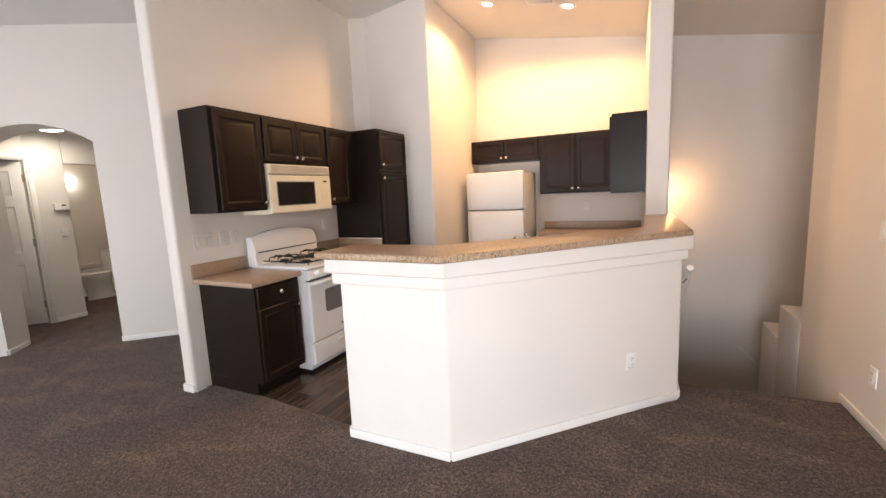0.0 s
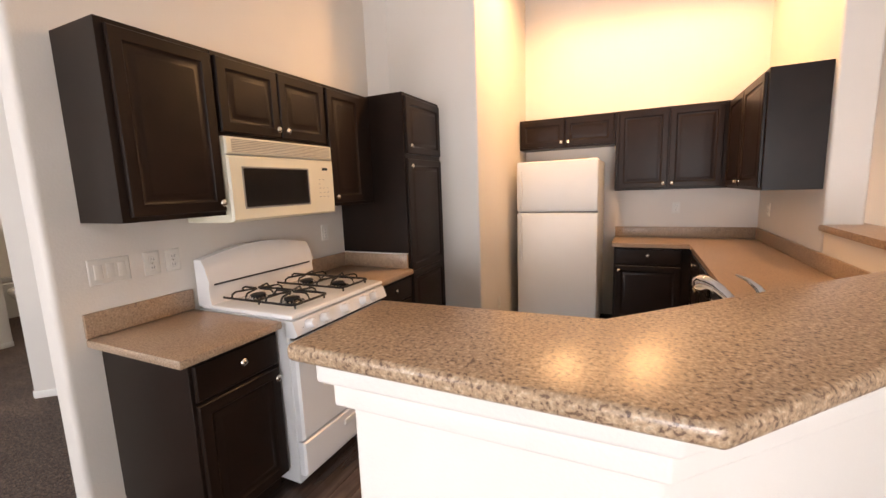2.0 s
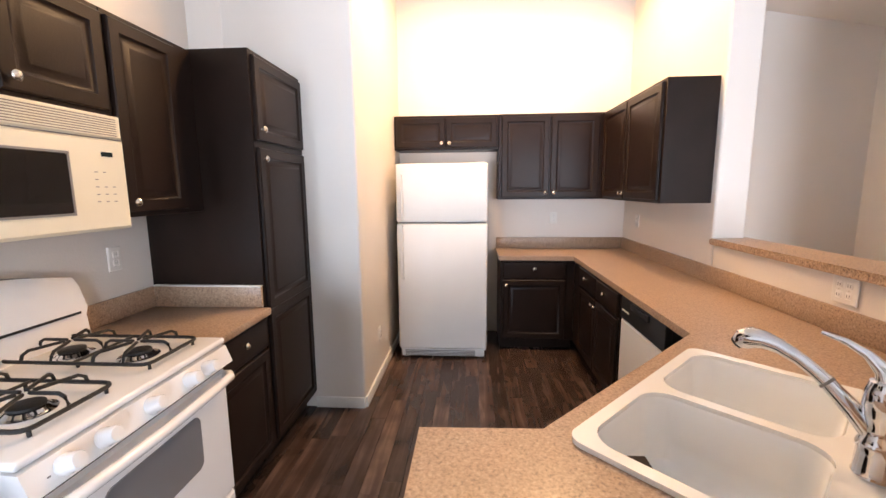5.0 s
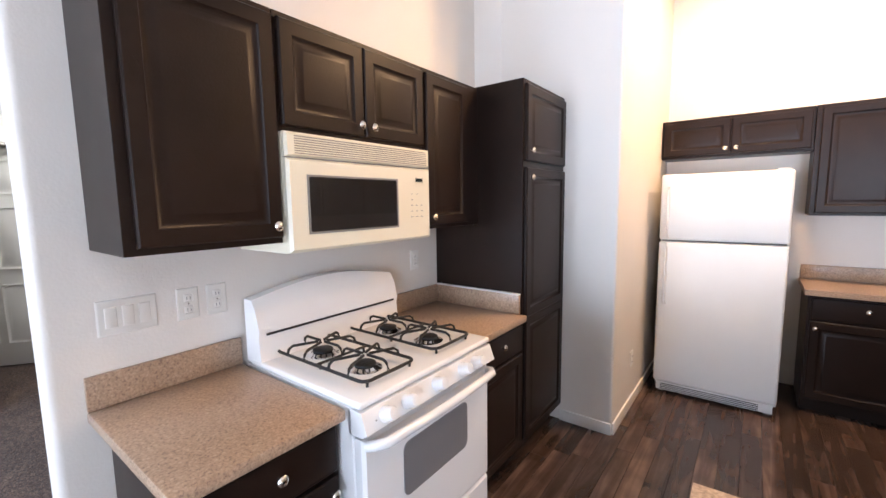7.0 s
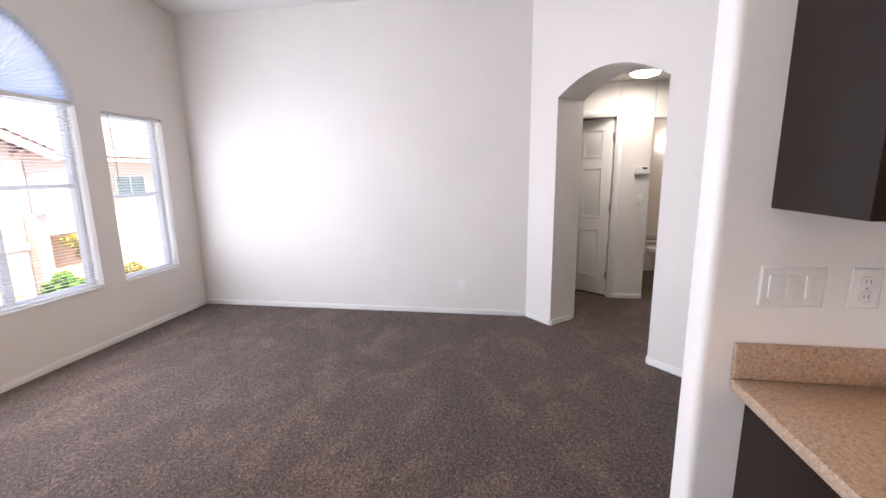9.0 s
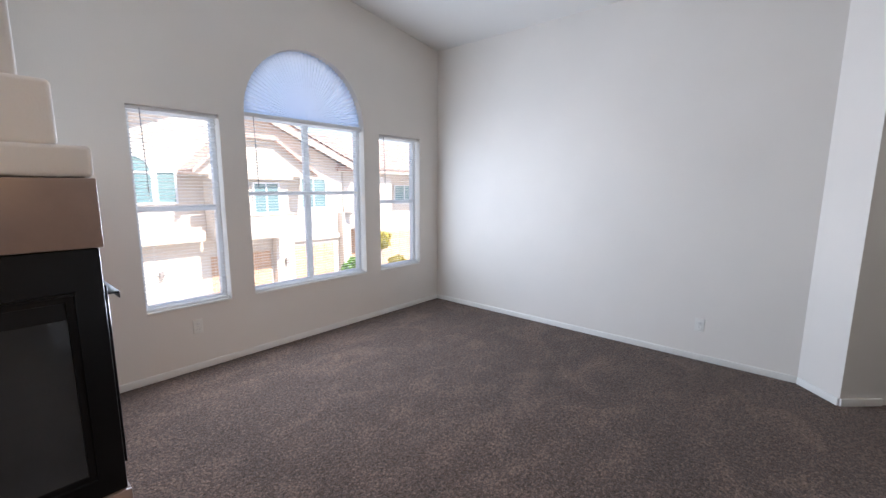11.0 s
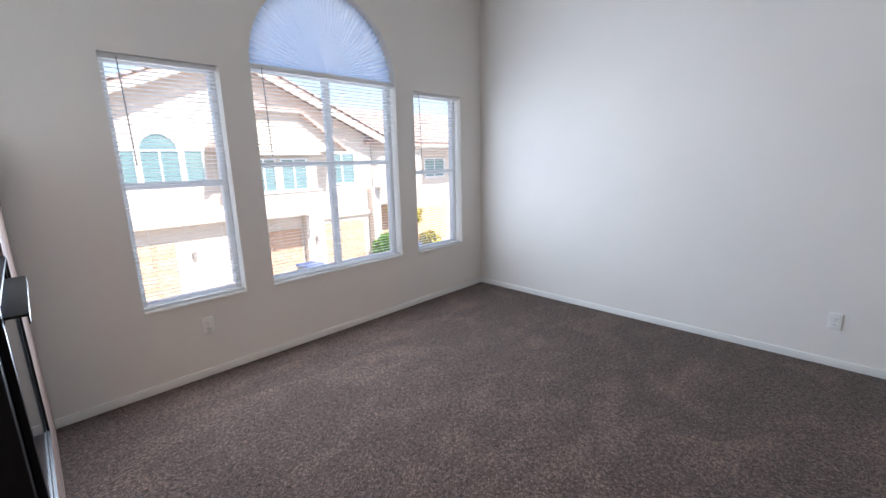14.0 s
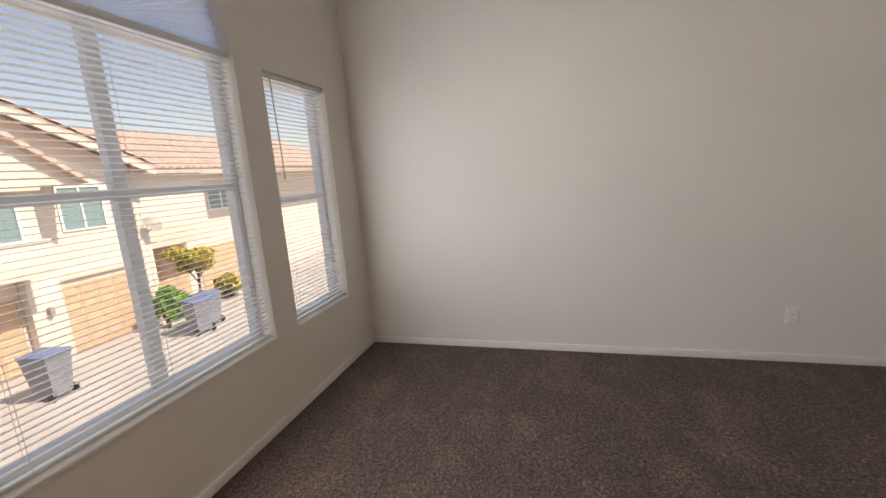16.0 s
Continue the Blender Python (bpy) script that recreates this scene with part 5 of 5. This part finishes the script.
def garage(parent, x0, x1, z1, y):
    bm = bmesh.new()
    h = (z1 - GZ - 0.03) / 4
    for i in range(4):
        for k in range(4):
            w = (x1 - x0) / 4
            bxx = x0 + k * w
            v0 = GZ + 0.02 + i * h
            # one raised panel each
            prev = None
            for ins, d in ((0.0, 0.0), (0.03, 0.02), (0.08, 0.0), (0.12, 0.02)):
                loop = [bm.verts.new(c) for c in ((bxx + ins, y + d, v0 + ins), (bxx + w - ins, y + d, v0 + ins), (bxx + w - ins, y + d, v0 + h - ins), (bxx + ins, y + d, v0 + h - ins))]
                if prev:
                    for q in range(4):
                        bm.faces.new((prev[q], prev[(q + 1) % 4], loop[(q + 1) % 4], loop[q]))
                prev = loop
            bm.faces.new(prev)
    part("garage_door", bm, M_GARAGE, parent)


def coach_light(x, y, z):
    t = thing("coach_light", Matrix.Translation((x, y, z)), "small dark outdoor wall lantern beside a garage door", "wall light", "coach lights")
    part("lantern", box(-0.06, 0.06, 0.03, 0.15, -0.11, 0.11, b=0.02), M_FSIDE, t)
    part("bracket", box(-0.03, 0.03, 0.0, 0.03, -0.02, 0.06), M_DARK, t)


house = thing("townhouse", Matrix(), "cream stucco townhouse with broad gable, arched window and tan tiles", "house")
part("wall", box(-12.3, 1.5, HY - 6, HY, GZ, 2.4), M_STUCCO2, house)
PX, PZ, SLOPE = -6.8, 4.80, 0.425
bm = bmesh.new()
g = [bm.verts.new(c) for c in ((-12.3, HY + 0.004, 2.39), (-1.2, HY + 0.004, 2.39), (PX, HY + 0.004, PZ - 0.02))]
k = [bm.verts.new(v.co + Vector((0, -0.2, 0))) for v in g]
bm.faces.new(g)
bm.faces.new(k[::-1])
part("gable", bm, M_STUCCO2, house)
bm = bmesh.new()
roof(bm, [(PX - 6.1, HY + 0.55, PZ - 6.1 * SLOPE), (PX - 6.1, HY - 8, PZ - 6.1 * SLOPE)], [(PX, HY + 0.55, PZ), (PX, HY - 8, PZ)])
roof(bm, [(PX + 6.1, HY + 0.55, PZ - 6.1 * SLOPE), (PX + 6.1, HY - 8, PZ - 6.1 * SLOPE)], [(PX, HY + 0.55, PZ), (PX, HY - 8, PZ)])
part("roof", bm, M_ROOF, house)
for sx in (-1, 1):
    # a band of tiles down each rake, over a pale barge board
    bm = bmesh.new()
    roof(bm, [(PX + sx * 6.1, HY + 0.60, PZ - 0.18 - 6.1 * SLOPE), (PX + sx * 6.1, HY + 0.552, PZ - 0.18 - 6.1 * SLOPE)], [(PX, HY + 0.60, PZ - 0.18), (PX, HY + 0.552, PZ - 0.18)], 0.17)
    part("barge_board", bm, M_STUCCO, house)
    roof_tiles(house, (PX + sx * 6.1, HY + 0.62, PZ - 6.1 * SLOPE), (0, -3.0, 0), (-sx * 6.1, 0, 6.1 * SLOPE), 10, 20, "tile_rows")
ext_window(house, -5.22, -4.26, 0.95, 1.88, HY, arch=True)
ext_window(house, -4.10, -3.62, 0.95, 1.88, HY, nx=1)
ext_window(house, -5.86, -5.38, 0.95, 1.88, HY, nx=1)
bm = bmesh.new()
bx(bm, -6.5, 1.5, HY, HY + 0.5, -0.35, 0.0, 0.03)
bx(bm, -12.3, -9.3, HY, HY + 0.12, -0.75, -0.55, 0.02)
part("belly_band", bm, M_STUCCO, house)
part("bay_wall", box(-9.15, -6.7, HY, HY + 1.1, -0.35, 1.81), M_STUCCO2, house)
bm = bmesh.new()
bx(bm, -9.25, -6.6, HY + 1.1, HY + 1.2, -0.35, 0.45, 0.02)
bx(bm, -9.28, -6.57, HY + 1.08, HY + 1.24, 0.45, 0.53, 0.02)
part("balcony_wall", bm, M_STUCCO2, house)
BAY = [(-5.95, 1.84), (-7.2, 3.05), (-8.6, 3.05), (-10.3, 1.82)]
bm = bmesh.new()
g = [bm.verts.new((x, HY + 1.15, z)) for x, z in BAY]
k = [bm.verts.new(v.co + Vector((0, -1.14, 0))) for v in g]
bm.faces.new(g)
bm.faces.new(k[::-1])
for i in range(4):
    bm.faces.new((g[i], k[i], k[(i + 1) % 4], g[(i + 1) % 4]))
part("bay_gable", bm, M_STUCCO, house)
bm = bmesh.new()
for (xa, za), (xb, zb) in zip(BAY, BAY[1:]):
    roof(bm, [(xb, HY + 1.4, zb + 0.004), (xb, HY + 0.1, zb + 0.004)], [(xa, HY + 1.4, za + 0.004), (xa, HY + 0.1, za + 0.004)], 0.13)
part("bay_roof", bm, M_ROOF, house)
part("bay_soffit", box(-9.2, -6.4, HY + 1.16, HY + 1.4, 1.70, 1.82, b=0.01), M_STUCCO, house)
ext_window(house, -11.42, -10.33, 0.62, 1.76, HY, nx=2)
ext_window(house, -8.75, -7.9, 0.56, 1.55, HY + 1.1, nx=2)
ext_window(house, -7.65, -6.95, 0.56, 1.55, HY + 1.1, nx=2)
garage(house, -4.75, -2.55, -0.88, HY + 0.02)
garage(house, -1.7, 0.8, -0.88, HY + 0.02)
garage(house, -8.9, -6.75, -0.95, HY + 0.02)
garage(house, -11.75, -9.85, -0.90, HY + 0.02)
bm = bmesh.new()
bx(bm, -12.45, -12.05, HY - 0.02, HY + 0.35, GZ, 0.35, 0.02)
bx(bm, -9.75, -9.0, HY + 0.001, HY + 0.3, GZ, -0.5, 0.02)
part("pier", bm, M_STUCCO2, house)
coach_light(-5.25, HY + 0.001, -1.35)
coach_light(-9.37, HY + 0.301, -1.4)

dish = thing("satellite_dish", Matrix.Translation((-12.45, HY + 0.36, 0.35)), "small grey satellite dish on a house corner", "satellite dish")
bm = bmesh.new()
lathe(bm, [(0.02, 0.0), (0.15, 0.015), (0.28, 0.06), (0.275, 0.065), (0.15, 0.022), (0.02, 0.008)], Matrix.Translation((0, 0.18, 0.1)) @ Matrix.Rotation(radians(-50), 4, "X"), 20)
part("reflector", bm, M_FSIDE, dish)
bm = bmesh.new()
tube(bm, [(0, 0, -0.1), (0, 0.1, -0.05), (0, 0.18, 0.1)], 0.02, 8)
part("mast", bm, M_FSIDE, dish)

house3 = thing("townhouse", Matrix(), "distant stucco townhouse with overhanging upper floor and broad peach tile roof", "house")
part("wall", box(-27, -12.31, HY - 9, HY - 1.5, GZ, 2.12), M_STUCCO2, house3)
part("upper_floor", box(-15.4, -12.5, HY - 1.499, HY - 0.2, -0.45, 2.11, b=0.03), M_STUCCO2, house3)
bm = bmesh.new()
roof(bm, [(-27.5, HY + 0.2, 2.10), (-12.0, HY + 0.2, 2.10)], [(-27.5, HY - 5.5, 4.15), (-12.0, HY - 5.5, 4.15)])
part("roof", bm, M_ROOF, house3)
roof_tiles(house3, (-27.5, HY + 0.2, 2.10), (15.5, 0, 0), (0, -5.7, 2.05), 48, 15)
garage(house3, -15.2, -12.7, -0.65, HY - 1.47)
ext_window(house3, -18.2, -16.8, 0.6, 1.5, HY - 1.49, nx=2)
garage(house3, -18.4, -15.8, -0.95, HY - 1.47)


def bin_(x, y, rot, label):
    t = thing("wheelie_bin", at(x, y, rot, GZ), label, "trash bin", "wheelie bins")
    bm = bmesh.new()
    pr = None
    for z, w, d in ((0.08, 0.21, 0.24), (0.95, 0.28, 0.33), (1.0, 0.30, 0.35)):
        loop = [bm.verts.new((sx * w, sy * d, z)) for sx, sy in ((-1, -1), (1, -1), (1, 1), (-1, 1))]
        if pr:
            for i in range(4):
                bm.faces.new((pr[i], pr[(i + 1) % 4], loop[(i + 1) % 4], loop[i]))
        else:
            bm.faces.new(loop[::-1])
        pr = loop
    bm.faces.new(pr)
    part("body", bm, M_BIN, t)
    part("lid", box(-0.31, 0.31, -0.37, 0.37, 1.0, 1.06, b=0.02), M_BINLID, t)
    for sx in (-0.25, 0.25):
        bm = bmesh.new()
        lathe(bm, [(0.10, -0.025), (0.11, 0.0), (0.10, 0.025)], Matrix.Translation((sx, 0.24, 0.11)) @ Matrix.Rotation(radians(90), 4, "Y"), 16)
        part("wheel", bm, M_DARK, t)


bin_(-7.95, -10.6, 10, "dark grey wheeled trash bin on the driveway")
bin_(-11.7, -10.4, -12, "dark wheeled trash bin with blue lid by the bushes")
bin_(-12.35, -10.7, 5, "blue wheeled recycling bin by the bushes")


def crown(name, parent, cx, cy, cz, rx, rz, n, material, seed, size=0.09):
    rnd = random.Random(seed)
    verts, faces = [], []
    blobs = [(rnd.uniform(-0.55, 0.55), rnd.uniform(-0.55, 0.55), rnd.uniform(-0.5, 0.6), rnd.uniform(0.35, 0.6)) for _ in range(9)]
    for i in range(n):
        bxx, by, bz, br = blobs[i % 9]
        d = Vector((rnd.gauss(0, 1), rnd.gauss(0, 1), rnd.gauss(0, 1))).normalized() * br * rnd.uniform(0.6, 1.05)
        c = Vector((cx + (bxx + d.x) * rx, cy + (by + d.y) * rx, cz + (bz + d.z) * rz))
        a = Vector((rnd.gauss(0, 1), rnd.gauss(0, 1), rnd.gauss(0, 1))).normalized()
        b = a.cross(Vector((rnd.gauss(0, 1), rnd.gauss(0, 1), rnd.gauss(0, 1)))).normalized()
        s = size * rnd.uniform(0.6, 1.3)
        j = len(verts)
        verts += [tuple(c - a * s), tuple(c + b * s * 0.5), tuple(c + a * s), tuple(c - b * s * 0.5)]
        faces.append((j, j + 1, j + 2, j + 3))
    me = bpy.data.meshes.new(name)
    me.from_pydata(verts, [], faces)
    me.materials.append(material)
    ob = new(name, me)
    ob.parent = parent
    tagged(ob, kind="stuff")


def shrub(x, y, r, h, material, seed, label):
    t = thing("shrub", Matrix.Translation((x, y, GZ)), label, "shrub", "shrubs by the driveway")
    bm = bmesh.new()
    for i in range(5):
        a = i * 1.3
        tube(bm, [(0, 0, 0), (0.3 * r * math.cos(a), 0.3 * r * math.sin(a), h * 0.5), (0.5 * r * math.cos(a), 0.5 * r * math.sin(a), h * 0.8)], 0.03, 6, [0.04, 0.025, 0.01])
    part("stems", bm, M_BARK, t)
    crown("foliage", t, 0, 0, h * 0.6, r, h * 0.5, 2600, material, seed)


shrub(-11.9, -11.9, 0.42, 1.25, M_LEAF, 1, "bright green upright shrub beside the driveway")
shrub(-13.0, -12.5, 0.45, 0.8, M_LEAF, 2, "low green shrub behind the trash bins")
shrub(-15.3, -12.6, 0.6, 0.8, M_LEAFY, 3, "low yellow flowering shrub along the driveway")
tr = thing("small_tree", Matrix.Translation((-13.75, -12.4, GZ)), "small yellow-green tree with an open crown", "tree")
bm = bmesh.new()
tube(bm, [(0, 0, 0), (0.03, 0, 0.7), (0.0, 0.02, 1.3), (0.05, 0, 1.7)], 0.05, 8, [0.07, 0.055, 0.045, 0.03])
for i in range(6):
    a = i * 1.05
    tube(bm, [(0.02, 0.01, 1.0 + 0.08 * i), (0.35 * math.cos(a), 0.35 * math.sin(a), 1.5 + 0.05 * i), (0.6 * math.cos(a), 0.6 * math.sin(a), 1.9)], 0.02, 6, [0.03, 0.02, 0.008])
part("trunk", bm, M_BARK, tr)
crown("crown", tr, 0, 0, 1.9, 0.85, 0.55, 3200, M_LEAFY, 7, 0.07)

# ---- vinyl planks ----
PW, PL = 0.102, 0.914
mesh_of = {}


def plank(x0, x1, y0, y1):
    w, l = round(x1 - x0 - 0.0016, 4), round(y1 - y0 - 0.0016, 4)
    if (w, l) not in mesh_of:
        bm = bmesh.new()
        v = []
        for ins, z in ((0, -0.011), (0, -0.0012), (0.0012, 0.0)):
            v.append([bm.verts.new((sx * (w / 2 - ins), sy * (l / 2 - ins), z)) for sx, sy in ((-1, -1), (1, -1), (1, 1), (-1, 1))])
        for a, b in zip(v, v[1:]):
            for i in range(4):
                bm.faces.new((a[i], a[(i + 1) % 4], b[(i + 1) % 4], b[i]))
        bm.faces.new(v[-1])
        mesh_of[(w, l)] = finish(bm, "plank", M_PLANK, smooth=False)
    ob = new("plank", mesh_of[(w, l)])
    ob.parent = floor_k
    ob.location = ((x0 + x1) / 2, (y0 + y1) / 2, -0.001)


rp = random.Random(4)
x = SX + 0.001
while x < EX:
    x1 = min(x + PW, EX)
    y = 2.86 - rp.uniform(0, PL)
    while y < NY:
        y1 = min(y + PL, NY)
        y0 = max(y, 2.86)
        if y1 - y0 > 0.02:
            plank(x, x1, y0, y1)
        y += PL
    x = x1
tagged(floor_k, kind="structure")
